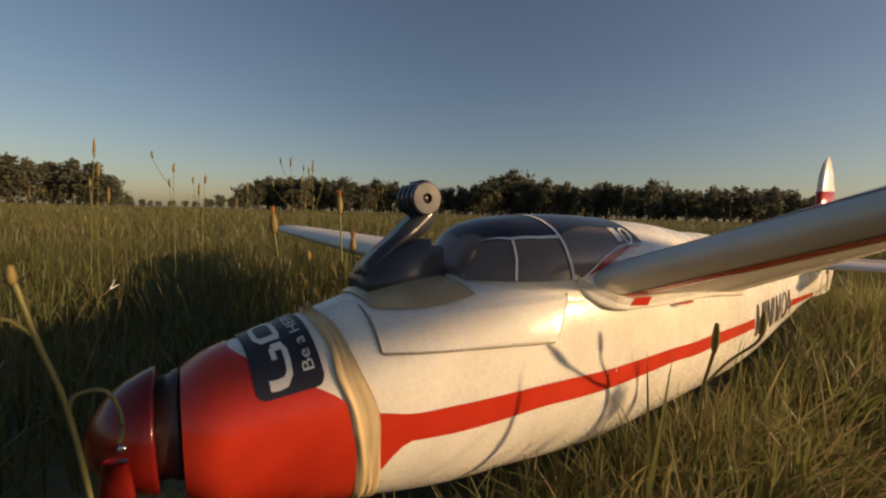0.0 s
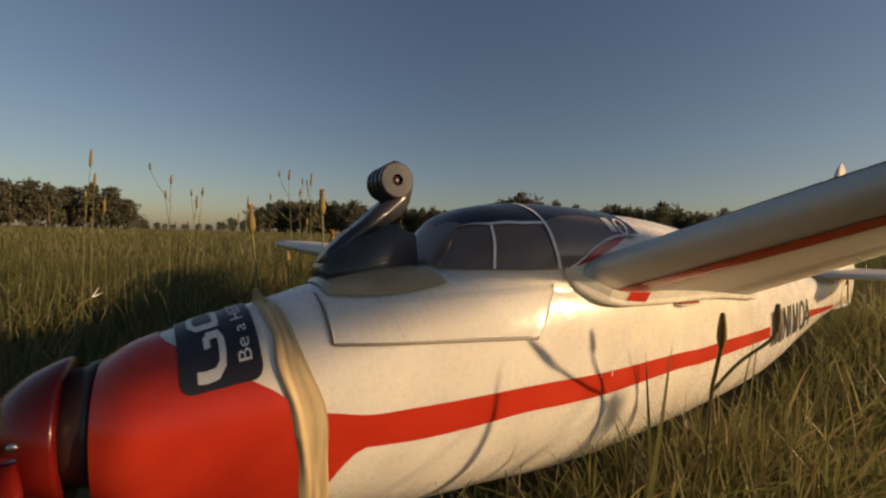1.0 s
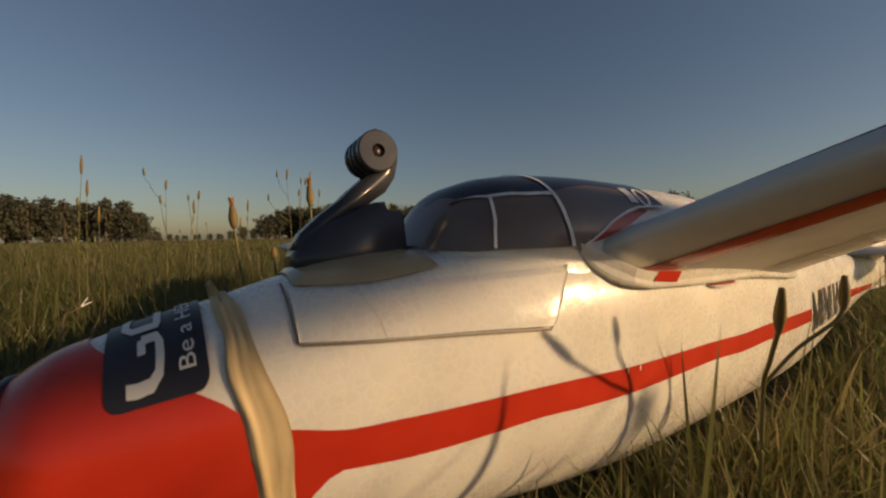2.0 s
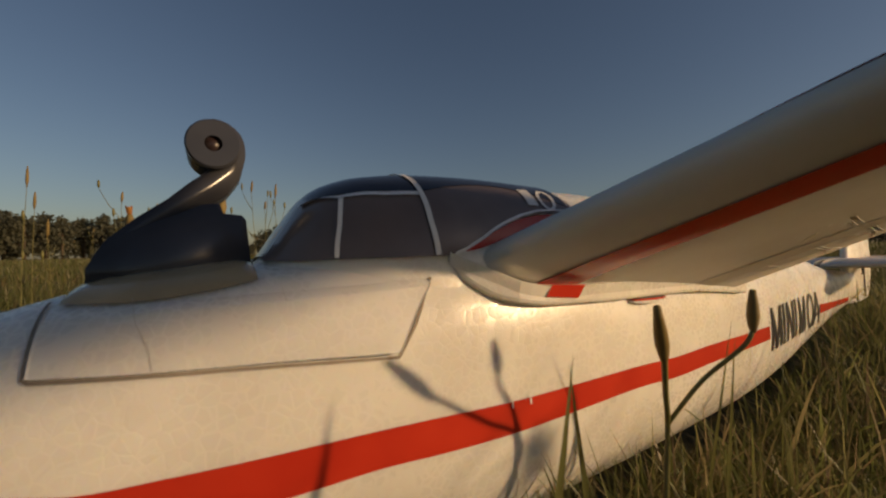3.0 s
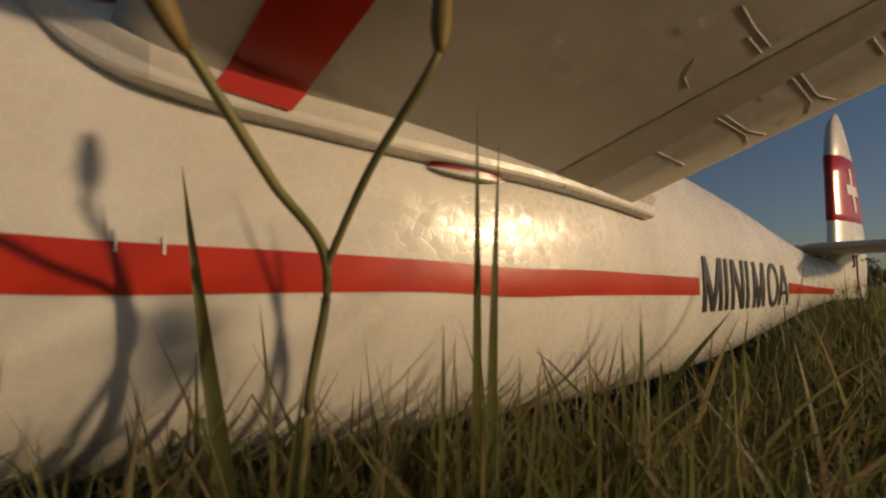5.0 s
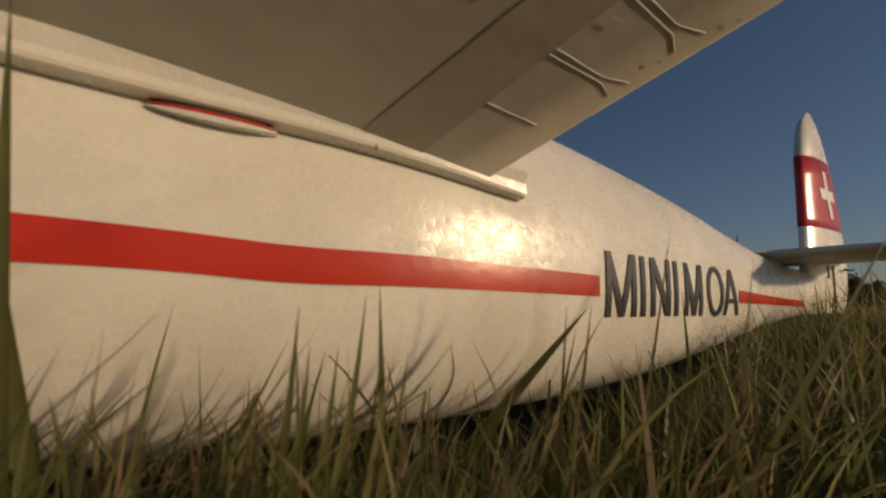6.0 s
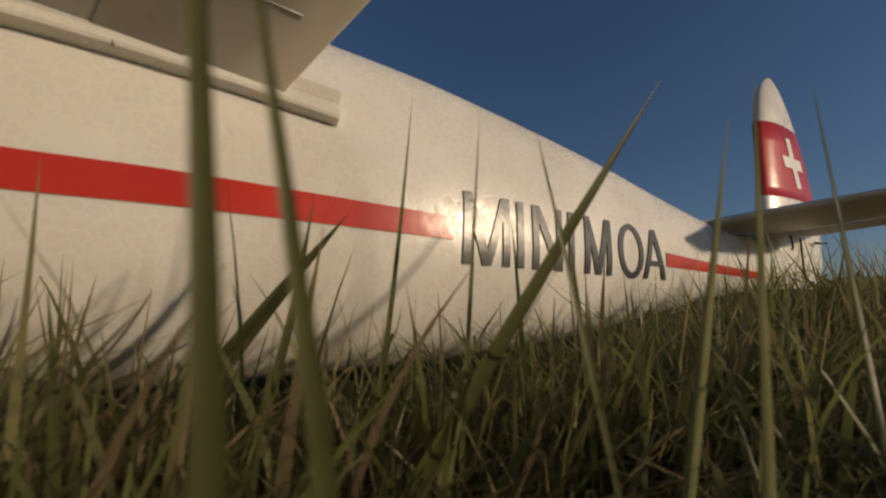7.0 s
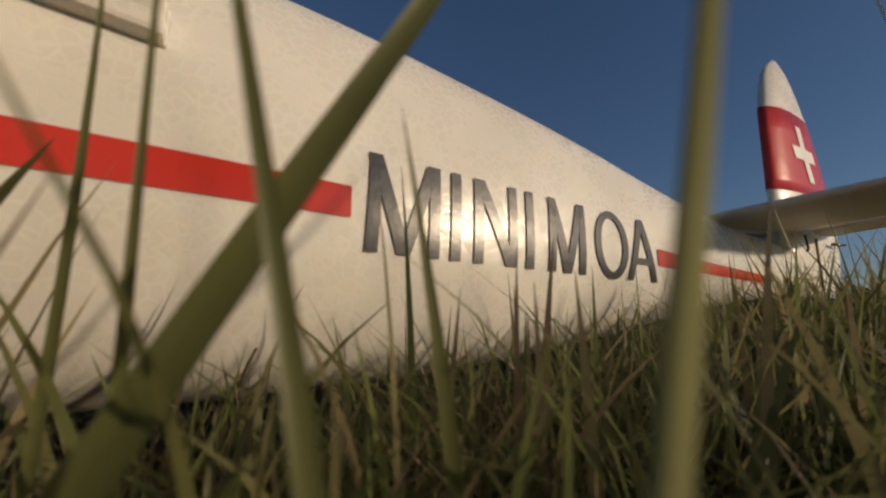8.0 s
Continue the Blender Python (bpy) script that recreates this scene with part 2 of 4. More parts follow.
# ---- ground ----
def build_ground():
    rings = [0, 0.3, 0.6, 1, 1.6, 2.5, 4, 6, 9, 14, 22, 35, 55, 90, 150, 260, 450, 900, 1800]
    verts, faces, n = [(0.4, 0.6, -0.004)], [], 64
    for r in rings[1:]:
        for k in range(n):
            a = 2 * math.pi * k / n
            x, y = 0.4 + r * math.cos(a), 0.6 + r * math.sin(a)
            h = 0.02 * noise.noise((x * 0.5, y * 0.5, 3.1)) * min(1.0, r / 4) - 0.004
            verts.append((x, y, h if r < 300 else 0.0))
    for k in range(n):
        faces.append((0, 1 + k, 1 + (k + 1) % n))
    for i in range(len(rings) - 2):
        for k in range(n):
            d = (k + 1) % n
            faces.append((1 + i * n + k, 1 + (i + 1) * n + k, 1 + (i + 1) * n + d, 1 + i * n + d))
    ob = mesh_object("ground", verts, faces, SOIL)
    return tagged(ob, "meadow soil with matted dry grass", "ground", kind="structure")


build_ground()

# ---- the model glider ----
# Its own axes: x aft along the fuselage, y to its far side, z up from the ground.
# It leans: tail up and the far wing down on the grass.
REST = Vector((.31, .735, 0))
LEAN = Matrix.Translation(REST) @ Vector((.0518, -.0122, 1)).rotation_difference(Vector((0, 0, 1))).to_matrix().to_4x4() @ Matrix.Translation(-REST)
PLANE = LEAN @ pose(0.1176, 0.5782, 0.0, 0, 0, 38.9)
glider = thing("model_glider", PLANE, "white foam model glider with red trim lying in grass", "model aircraft")

ST = [-.168, -.14, -.11, -.075, -.05, 0, .05, .1, .15, .25, .35, .45, .55, .65, .7, .8, .9, 1.0]
f_top = smooth_curve(ST, [.171, .1795, .1875, .1965, .203, .209, .212, .214, .216, .222, .234, .229, .212, .190, .176, .152, .139, .125])
f_bot = smooth_curve(ST, [.100, .091, .082, .073, .067, .057, .052, .045, .040, .036, .034, .035, .041, .054, .062, .077, .086, .09])
f_hw = smooth_curve(ST, [.037, .044, .051, .060, .066, .074, .0790, .0815, .0820, .0775, .0720, .0640, .0520, .0390, .0335, .023, .014, .009])
f_can = smooth_curve([.022, .037, .052, .068, .087, .115, .15, .2, .25, .3, .35, .42], [.205, .227, .2450, .2525, .2557, .2570, .2563, .253, .251, .2455, .2375, .221])
f_exp = smooth_curve([-.2, -.09, -.05, -.02, .02, .05, .09, .14, .2, .28, .4, .6, 1.0], [2.1, 2.15, 2.35, 2.8, 3.4, 4.0, 4.3, 4.0, 3.4, 2.8, 2.4, 2.3, 2.2])
f_base = smooth_curve([.0, .1, .2, .3, .36, .42], [.200, .200, .200, .190, .178, .160])
f_cw = smooth_curve([.004, .024, .039, .054, .073, .092, .13, .2, .3, .42], [.020, .036, .050, .060, .069, .0735, .0745, .073, .066, .055])


f_sink = smooth_curve([-.2, .1, .2, .3, .4, .48, .58, .7, .8, 1.0], [0, 0, .001, .005, .010, .012, .009, .004, 0, 0])


def section(s):
    """Top, middle and bottom height and half width of the fuselage at a station."""
    top, bot = f_top(s), f_bot(s)
    return top, 0.5 * (top + bot) - f_sink(s), bot, f_hw(s)


def bare(s, a):
    """Width and height of the skin at an angle: a boxed oval with the rounded canopy on its deck."""
    top, mid, bot, hw = section(s)
    c, q = math.cos(a), math.sin(a)
    expo = f_exp(s) if q > 0 else 2.3
    hh = (top - mid) if q > 0 else (mid - bot)
    y = -hw * math.copysign(abs(c) ** (2 / expo), c)
    z = mid + hh * math.copysign(abs(q) ** (2 / expo), q)
    if s < -.136:
        # rounded front lip of the cowl
        k = 1 - .12 * ((-.136 - s) / .018) ** 2
        y, z = y * k, .139 + (z - .139) * k
    if q > 0 and 0.022 < s < 0.42:
        w = f_cw(s)
        # the deck opens into the canopy's own arc
        if abs(y) < w:
            arc = f_base(s) + (f_can(s) - f_base(s)) * (1 - (abs(y) / w) ** 2.5) ** .4
        else:
            arc = f_base(s) - 12.0 * (abs(y) - w)
        k = .005
        h = min(1.0, max(0.0, .5 + .5 * (arc - z) / k))
        z = z + (arc - z) * h + k * h * (1 - h)
    return y, z


def skin(s, a, lift=0.0):
    """A point of the fuselage skin: a is the angle from the near side (0) over the top (90) to the far side (180)."""
    y, z = bare(s, a)
    if lift:
        y0, z0 = bare(s, a - .02)
        y1, z1 = bare(s, a + .02)
        n = Vector((0, -(z1 - z0), y1 - y0))
        if n.length > 1e-9:
            n.normalize()
        y, z = y + n.y * lift, z + n.z * lift
    return Vector((s, y, z))


@functools.lru_cache(maxsize=None)
def angle_at(s, z):
    """The angle on the near side at which the skin has the height z."""
    lo, hi = -math.pi / 2, math.pi / 2
    for _ in range(26):
        m = .5 * (lo + hi)
        if bare(s, m)[1] < z:
            lo = m
        else:
            hi = m
    return .5 * (lo + hi)


def side(s, z, lift=0.0):
    return skin(s, angle_at(s, z), lift)


def band(name, lower, upper, s0, s1, material, parent, lift=0.0007, cols=40, rows=6, label="", back=0.0):
    """A film on the near side of the fuselage between two height curves."""
    verts = []
    for i in range(cols):
        s = s0 + (s1 - s0) * i / (cols - 1)
        lo, hi = lower(s), upper(s)
        a0, a1 = angle_at(s, lo), angle_at(s, hi)
        for j in range(rows):
            verts.append(skin(s, a0 + (a1 - a0) * j / (rows - 1), lift))
    return mesh_object(name, verts, grid_faces(cols, rows), material, parent, label)


def ring_angles(s):
    """Angles round a station, close together where the canopy wall rises from the deck."""
    ratio = min(.97, max(.3, f_cw(s) / f_hw(s)))
    wall = math.acos(ratio ** (f_exp(s) / 2))
    near = [wall * (1 - (1 - k / 60) ** 1.6) for k in range(61)] + [wall + (math.pi / 2 - wall) * (k / 90) ** 1.6 for k in range(1, 91)]
    return near + [math.pi - a for a in reversed(near[:-1])] + [math.pi * (1 + k / 100) for k in range(1, 100)]


def build_fuselage():
    stations = [-.153 + (.93 + .153) * i / 270 for i in range(271)]
    n = 400
    verts = [skin(s, a) for s in stations for a in ring_angles(s)]
    faces = grid_faces(len(stations), n, True)
    faces.append(tuple(range(n)))
    faces.append(tuple(range((len(stations) - 1) * n, len(stations) * n)))
    body = mesh_object("fuselage", verts, faces, FOAM, glider, "white bead-foam fuselage with scuffs")
    return body


fuselage = build_fuselage()

# red nose film: its rear edge sweeps from the top of the cowl down to the tape
red_edge = smooth_curve([.02, .10, .130, .1505, .163, .184, .2], [-.064, -.064, -.066, -.0755, -.0945, -.125, -.145])


def build_red_nose():
    verts, cols, n = [], 26, 72
    for i in range(cols):
        for k in range(n):
            a = 2 * math.pi * k / n
            z = skin(-.11, a).z
            end = red_edge(z)
            s = -.1535 + (end + .1535) * i / (cols - 1)
            verts.append(skin(s, a, 0.0009))
    return mesh_object("nose_cowl", verts, grid_faces(cols, n, True), RED, glider, "glossy red film on the nose")


build_red_nose()


def revolve(profile, z0, n=48, y0=0.0):
    verts = []
    for s, r in profile:
        for k in range(n):
            a = 2 * math.pi * k / n
            verts.append((s, y0 + r * math.cos(a), z0 + r * math.sin(a)))
    faces = grid_faces(len(profile), n, True)
    faces.append(tuple(range(n)))
    faces.append(tuple(range((len(profile) - 1) * n, len(profile) * n)))
    return verts, faces


NOSE_Z = 0.1405
v, f = revolve([(-.1545, .024), (-.1545, .0315), (-.158, .0308), (-.160, .029), (-.166, .0285), (-.1665, .020)], NOSE_Z)
mesh_object("motor_collar", v, f, DARK_RUBBER, glider, "dark gap with the motor shaft collar")
v, f = revolve([(-.1655, .026), (-.1655, .0345), (-.167, .0348), (-.172, .0334), (-.179, .0302), (-.185, .0260), (-.190, .0210), (-.194, .0152), (-.1970, .0092), (-.1985, .0042), (-.1989, .001)], NOSE_Z)
spinner = mesh_object("spinner", v, f, RED_GLOSS, glider, "glossy red plastic spinner")
v, f = tube([(-.1785, -.0270, NOSE_Z + .006), (-.1785, -.0312, NOSE_Z + .006), (-.1785, -.0316, NOSE_Z + .006)], [.0019, .0019, .0012], 12)
mesh_object("screw", v, f, STEEL, spinner, "small blade screw")


def build_blade(y_sign, name, tilt):
    """A folded propeller blade: a twisted, tapering plate with rounded edges."""
    path = [(0.0, .008, .0045), (.012, .012, .0055), (.03, .017, .0042), (.06, .019, .0032), (.10, .0175, .0024), (.14, .012, .0016), (.155, .005, .0010)]
    verts, n = [], 12
    for k, (d, w, th) in enumerate(path):
        twist = radians(70 - 260 * d)
        for j in range(n):
            a = 2 * math.pi * j / n
            u, t = math.cos(a) * w * 0.75, math.sin(a) * th * 0.75
            verts.append((u * math.cos(twist) - t * math.sin(twist), u * math.sin(twist) + t * math.cos(twist), -d))
    faces = grid_faces(len(path), n, True) + [tuple(range(n)), tuple(range((len(path) - 1) * n, len(path) * n))]
    ob = mesh_object(name, verts, faces, RED_GLOSS, glider, "red folding propeller blade")
    ob.matrix_local = tilt
    return ob


build_blade(-1, "propeller_blade", pose(-.181, -.0335, NOSE_Z + .002, 4, -4, 75))
build_blade(1, "propeller_blade", pose(-.181, .034, NOSE_Z - .002, -8, -40, 75))

# masking tape wound round behind the cowl
tape_a = smooth_curve([.02, .09, .12, .15, .17, .185, .2], [-.070, -.069, -.071, -.0740, -.0780, -.0785, -.0835])
tape_b = smooth_curve([.02, .09, .12, .145, .165, .19, .2], [-.056, -.055, -.0565, -.0572, -.0635, -.0705, -.0755])


def build_tape():
    verts, n, cols = [], 120, 15
    for i in range(cols):
        u = i / (cols - 1)
        for k in range(n):
            a = 2 * math.pi * k / n
            z = skin(-.07, a).z
            s = tape_a(z) + (tape_b(z) - tape_a(z)) * u + 0.0012 * noise.noise((a * 2.2, u * 2.0, 5.0))
            fold = 0.0013 * max(0.0, math.sin(u * math.pi * 2.3 + 0.5 * math.sin(a * 3))) ** 3 + 0.0009 * noise.noise((a * 1.5, u * 9.0, 2.0))
            verts.append(skin(s, a, 0.0013 + fold + (0 if 0 < i < cols - 1 else -0.0005)))
    return mesh_object("masking_tape", verts, grid_faces(cols, n, True), TAPE, glider, "creased beige masking tape round the nose")


tape = build_tape()
v = [side(-.083, .1945, .001), side(-.0765, .1945, .001), Vector((-.0815, -.012, .2055)), Vector((-.084, -.010, .203)), Vector((-.080, -.008, .199))]
mesh_object("tape_end", v, [(0, 1, 2), (0, 2, 3), (1, 4, 2), (4, 3, 2)], TAPE, tape, "loose lifted tape end")


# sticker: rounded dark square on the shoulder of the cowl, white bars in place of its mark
def on_sticker(u, w, lift):
    """u runs aft (0 to 1), w runs from the lower edge up over the top (0 to 1)."""
    s = -.118 + .035 * u - .006 * w
    z = .158 + .0055 * u
    a0 = angle_at(s, z)
    return skin(s, a0 + w * radians(78), lift)


def sticker_shape(name, outline, material, parent, lift, label=""):
    bm = bmesh.new()
    bm.faces.new([bm.verts.new((x, y, 0)) for x, y in outline])
    bmesh.ops.triangulate(bm, faces=bm.faces)
    for _ in range(3):
        bmesh.ops.subdivide_edges(bm, edges=[e for e in bm.edges if e.calc_length() > 0.09], cuts=1)
        bmesh.ops.triangulate(bm, faces=bm.faces)
    for vert in bm.verts:
        vert.co = on_sticker(vert.co.x, vert.co.y, lift)
    return part(name, bm, material, parent, label)


def rounded(x0, y0, x1, y1, r, k=6, ry=None):
    ry = ry or r
    pts = []
    for cx, cy, a0 in ((x1 - r, y1 - ry, 0), (x0 + r, y1 - ry, 90), (x0 + r, y0 + ry, 180), (x1 - r, y0 + ry, 270)):
        for i in range(k + 1):
            a = radians(a0 + 90 * i / k)
            pts.append((cx + r * math.cos(a), cy + ry * math.sin(a)))
    return pts


sticker = sticker_shape("sticker", rounded(0, 0, 1, 1.25, .14, ry=.1), STICKER, glider, 0.0016, "dark rounded sticker with a pale mark")


def stroke(points, width):
    """Outline of a bent line, in sticker units."""
    left, right = [], []
    pts = [Vector((x, y)) for x, y in points]
    for i, p in enumerate(pts):
        d = (pts[min(i + 1, len(pts) - 1)] - pts[max(i - 1, 0)]).normalized()
        n = Vector((-d.y, d.x)) * width / 2
        left.append(p + n)
        right.append(p - n)
    return [tuple(q) for q in left] + [tuple(q) for q in reversed(right)]


sticker_shape("mark", stroke([(.20, .10), (.30, .09), (.44, .10), (.52, .16), (.54, .26), (.54, .36), (.51, .42), (.36, .42)], .085), STICKER_WHITE, sticker, 0.002, "pale bent bar")
sticker_shape("mark", stroke([(.36, .30), (.36, .42)], .08), STICKER_WHITE, sticker, 0.002)
sticker_shape("mark", stroke([(.52, .54), (.52, .80), (.46, .88), (.30, .88), (.22, .84), (.19, .76)], .08), STICKER_WHITE, sticker, 0.002, "pale bent bar")
sticker_shape("mark", stroke([(.19, .78), (.19, .60), (.26, .54), (.54, .54)], .08), STICKER_WHITE, sticker, 0.0021)


def sticker_words(words, u0, w0, w1, high):
    """Words in the built-in font that read up over the sticker, their tops towards the nose."""
    curve = bpy.data.curves.new("words", 'FONT')
    curve.body = words
    tmp = new("words", curve)
    me = bpy.data.meshes.new_from_object(tmp.evaluated_get(bpy.context.evaluated_depsgraph_get()))
    bpy.data.objects.remove(tmp)
    bpy.data.curves.remove(curve)
    bm = bmesh.new()
    bm.from_mesh(me)
    bpy.data.meshes.remove(me)
    wide = max(q.co.x for q in bm.verts)
    tall = max(q.co.y for q in bm.verts)
    for _ in range(2):
        bmesh.ops.subdivide_edges(bm, edges=[e for e in bm.edges if e.calc_length() > .3], cuts=1)
    bmesh.ops.triangulate(bm, faces=bm.faces)
    for q in bm.verts:
        q.co = on_sticker(u0 - high * q.co.y / tall, w0 + (w1 - w0) * q.co.x / wide, .0022)
    return part("words", bm, STICKER_WHITE, sticker, "small white words reading up the sticker")


sticker_words("Be a HERO", .88, .12, .98, .17)

# trim stripe along the side
st_top = smooth_curve([-.062, -.052, -.039, -.011, .03, .064, .09, .13, .18, .25, .282, .337, .40, .468], [.1448, .1430, .1400, .1386, .1376, .1368, .1355, .1330, .1312, .1280, .1258, .1248, .1222, .1194])
st_bot = smooth_curve([-.062, -.056, -.052, -.046, -.040, -.030, -.011, .03, .064, .09, .13, .18, .25, .282, .337, .40, .468], [.101, .1065, .112, .1185, .1222, .1220, .1208, .1206, .1210, .1192, .1172, .1166, .1145, .1118, .1108, .1090, .1068])
stripe = band("trim_stripe", st_bot, st_top, -.0615, .4675, RED, glider, cols=90, label="long red trim stripe")
band("tail_stripe", smooth_curve([.68, .77, .86], [.1015, .0985, .0955]), smooth_curve([.68, .77, .86], [.1130, .1070, .1022]), .6815, .858, RED, glider, cols=30, label="short red tail stripe")


# lettering on the rear fuselage
def letter_piece(shapes):
    """Each shape is a closed strip: two lists of points (left and right edge) in station and height fraction."""
    verts, faces = [], []
    for left, right in shapes:
        n = len(left)
        o = len(verts)
        for (sa, ha), (sb, hb) in zip(left, right):
            for j in range(4):
                q = j / 3
                s, h = sa + (sb - sa) * q, ha + (hb - ha) * q
                base = .0940 - .0185 * (s - .4735)
                verts.append(side(s, base + h * (.0418 - .006 * (s - .4735)), 0.0009))
        faces += [tuple(i + o for i in fc) for fc in grid_faces(n, 4)]
    return verts, faces


def bar(x0, h0, x1, h1, w, n=9):
    left = [(x0 + (x1 - x0) * i / (n - 1) - w / 2, h0 + (h1 - h0) * i / (n - 1)) for i in range(n)]
    return left, [(x + w, h) for x, h in left]


def letter(kind, s0, s1):
    w, k = (s1 - s0), 0.0054
    c = 0.5 * (s0 + s1)
    if kind == "M":
        shapes = [bar(s0 + k / 2, 0, s0 + k / 2 + .002, 1, k), bar(s1 - k / 2, 0, s1 - k / 2 + .001, 1, k),
                  bar(s0 + k * .75, 1, c, 0, k * 1.15), bar(s1 - k * .5, 1, c, 0, k * 1.05)]
    elif kind == "I":
        shapes = [bar(c, 0, c + .0012, 1, k)]
    elif kind == "N":
        shapes = [bar(s0 + k / 2, 0, s0 + k / 2 + .0012, 1, k), bar(s1 - k / 2, 0, s1 - k / 2 + .0012, 1, k), bar(s0 + k * .8, 1, s1 - k * .7, 0, k * 1.2)]
    elif kind == "A":
        shapes = [bar(s0 + k / 2, 0, c, 1, k), bar(s1 - k / 2, 0, c, 1, k * 1.1), ([(s0 + w * .2, .26), (s0 + w * .2, .36)], [(s1 - w * .2, .26), (s1 - w * .2, .36)])]
    else:
        out, inn = [], []
        for i in range(37):
            a = 2 * math.pi * i / 36
            out.append((c + w / 2 * math.cos(a), .5 + .52 * math.sin(a)))
            inn.append((c + (w / 2 - k) * math.cos(a), .5 + .41 * math.sin(a)))
        shapes = [(inn, out)]
    v, f = letter_piece(shapes)
    return mesh_object("letter", v, f, DARK_FILM, glider)


for kind, s0, s1 in (("M", .4735, .5080), ("I", .5137, .5195), ("N", .5270, .5540), ("I", .5602, .5658), ("M", .5768, .6072), ("O", .6165, .6487), ("A", .6480, .6800)):
    letter(kind, s0, s1)

# two creases across the stripe film, their glints painted as white lines
for place, foot, top in ((.1311, .1298, .1368), (.1430, .1292, .1348)):
    band("crease", lambda q: foot, lambda q: top, place, place + .0009, WHITE_LINE, stripe, .0011, 3, 5, "crease in the red film, its glint painted white")

# battery hatch: raised cover over the front deck with a seam round it
hatch_low = smooth_curve([-.05, -.02, .01, .032, .05, .072], [.1762, .1740, .1722, .1708, .1692, .1672])

def build_hatch():
    """A thin cover over the front deck, both halves; its lower rear corner stands off and leaves a gap."""
    cols, rows = 90, 60
    verts, faces = [], []
    for mirror in (1, -1):
        o = len(verts)
        for i in range(cols):
            for j in range(rows):
                v = j / (rows - 1)
                rear = .0725 + .0220 * v ** .8
                s = -.050 + (rear + .050) * i / (cols - 1)
                a0 = angle_at(s, hatch_low(min(s, .0715)))
                a1 = angle_at(s, .1985)
                p = skin(s, a0 + (a1 - a0) * v)
                k = min(1.0, max(0.0, (s + .03) / .10)) ** 1.3 * min(1.0, max(0.0, (.202 - p.z) / .03))
                p += (p - Vector((s, 0, .15))).normalized() * (-.0003 + (.0016 + .0034 * k) * min(1.0, max(0.0, (.1985 - p.z) / .005)))
                verts.append(Vector((p.x, p.y * mirror, p.z)))
        rim = [i * rows for i in range(cols)] + [(cols - 1) * rows + j for j in range(1, rows)]
        front = [j for j in range(rows - 1, 0, -1)]
        ring = [o + k for k in front + rim]
        base = len(verts)
        for k in ring:
            p = verts[k]
            verts.append(p + (Vector((p.x, 0, .15)) - p).normalized() * .0022)
        half = grid_faces(cols, rows) if mirror > 0 else [tuple(reversed(q)) for q in grid_faces(cols, rows)]
        faces += [tuple(o + i for i in q) for q in half]
        faces += [(ring[k], base + k, base + k + 1, ring[k + 1]) for k in range(len(ring) - 1)]
    return mesh_object("hatch", verts, faces, FOAM, glider, "white removable foam hatch cover standing off at its rear corner")


hatch = build_hatch()


def seam(points, width, name, parent, lift=0.0007, material=None):
    """A narrow seam line along the near side."""
    pts = []
    for (sa, za), (sb, zb) in zip(points[:-1], points[1:]):
        for i in range(8):
            pts.append((sa + (sb - sa) * i / 8, za + (zb - za) * i / 8))
    pts.append(points[-1])
    verts = []
    for i, (s, z) in enumerate(pts):
        p, q = pts[max(i - 1, 0)], pts[min(i + 1, len(pts) - 1)]
        d = Vector((q[0] - p[0], q[1] - p[1])).normalized()
        n = Vector((-d.y, d.x)) * width / 2
        verts += [side(s + n.x, z + n.y, lift), side(s - n.x, z - n.y, lift)]
    return mesh_object(name, verts, grid_faces(len(pts), 2), material or GROOVE, parent)


# hatch outline: the shading along its edge painted as a thin brown line
seam([(-.0515, .200), (-.0508, .1762), (-.0492, .1752), (-.02, .1732), (.01, .1712), (.032, .1695), (.05, .1678), (.0735, .1655), (.083, .1785), (.0945, .1985)], .0012, "hatch_seam", glider)

for line in ([(.030, .1985), (.031, .191), (.034, .186), (.033, .178)], [(-.022, .1985), (-.020, .190), (-.016, .182), (-.0145, .174)]):
    seam(line, .00022, "crack", hatch, .0018, STRIP)

# canopy: dark film with white frame lines
can_low = smooth_curve([.019, .05, .09, .108, .12, .14, .165, .2, .21], [.209, .2095, .2085, .2085, .213, .222, .2285, .229, .229])


def build_canopy():
    verts, cols, rows = [], 60, 48
    for i in range(cols):
        s = .0265 + (.2045 - .0265) * i / (cols - 1)
        a0 = angle_at(s, can_low(s))
        for j in range(rows):
            v = j / (rows - 1)
            bend = -0.008 * math.sin(math.pi * v) * (i / (cols - 1)) ** 4
            verts.append(skin(s + bend, a0 + (math.pi - 2 * a0) * v, 0.0024))
    return mesh_object("canopy", verts, grid_faces(cols, rows), CANOPY, glider, "dark smoked canopy film with white frames")


canopy = build_canopy()


def canopy_strip(name, pts, width, material, lift, label=""):
    """A strip over the canopy along points of station and angle in degrees."""
    fine = []
    for (sa, aa), (sb, ab) in zip(pts[:-1], pts[1:]):
        for i in range(10):
            fine.append((sa + (sb - sa) * i / 10, aa + (ab - aa) * i / 10))
    fine.append(pts[-1])
    cen = [skin(s, radians(a), lift) for s, a in fine]
    verts = []
    for i, (s, a) in enumerate(fine):
        d = (cen[min(i + 1, len(cen) - 1)] - cen[max(i - 1, 0)]).normalized()
        n = (skin(s, radians(a), lift + .002) - cen[i]).normalized()
        w = d.cross(n).normalized() * width / 2
        verts += [cen[i] + w, cen[i] - w]
    return mesh_object(name, verts, grid_faces(len(fine), 2), material, canopy, label)


def deg_at(s, z):
    return math.degrees(angle_at(s, z))


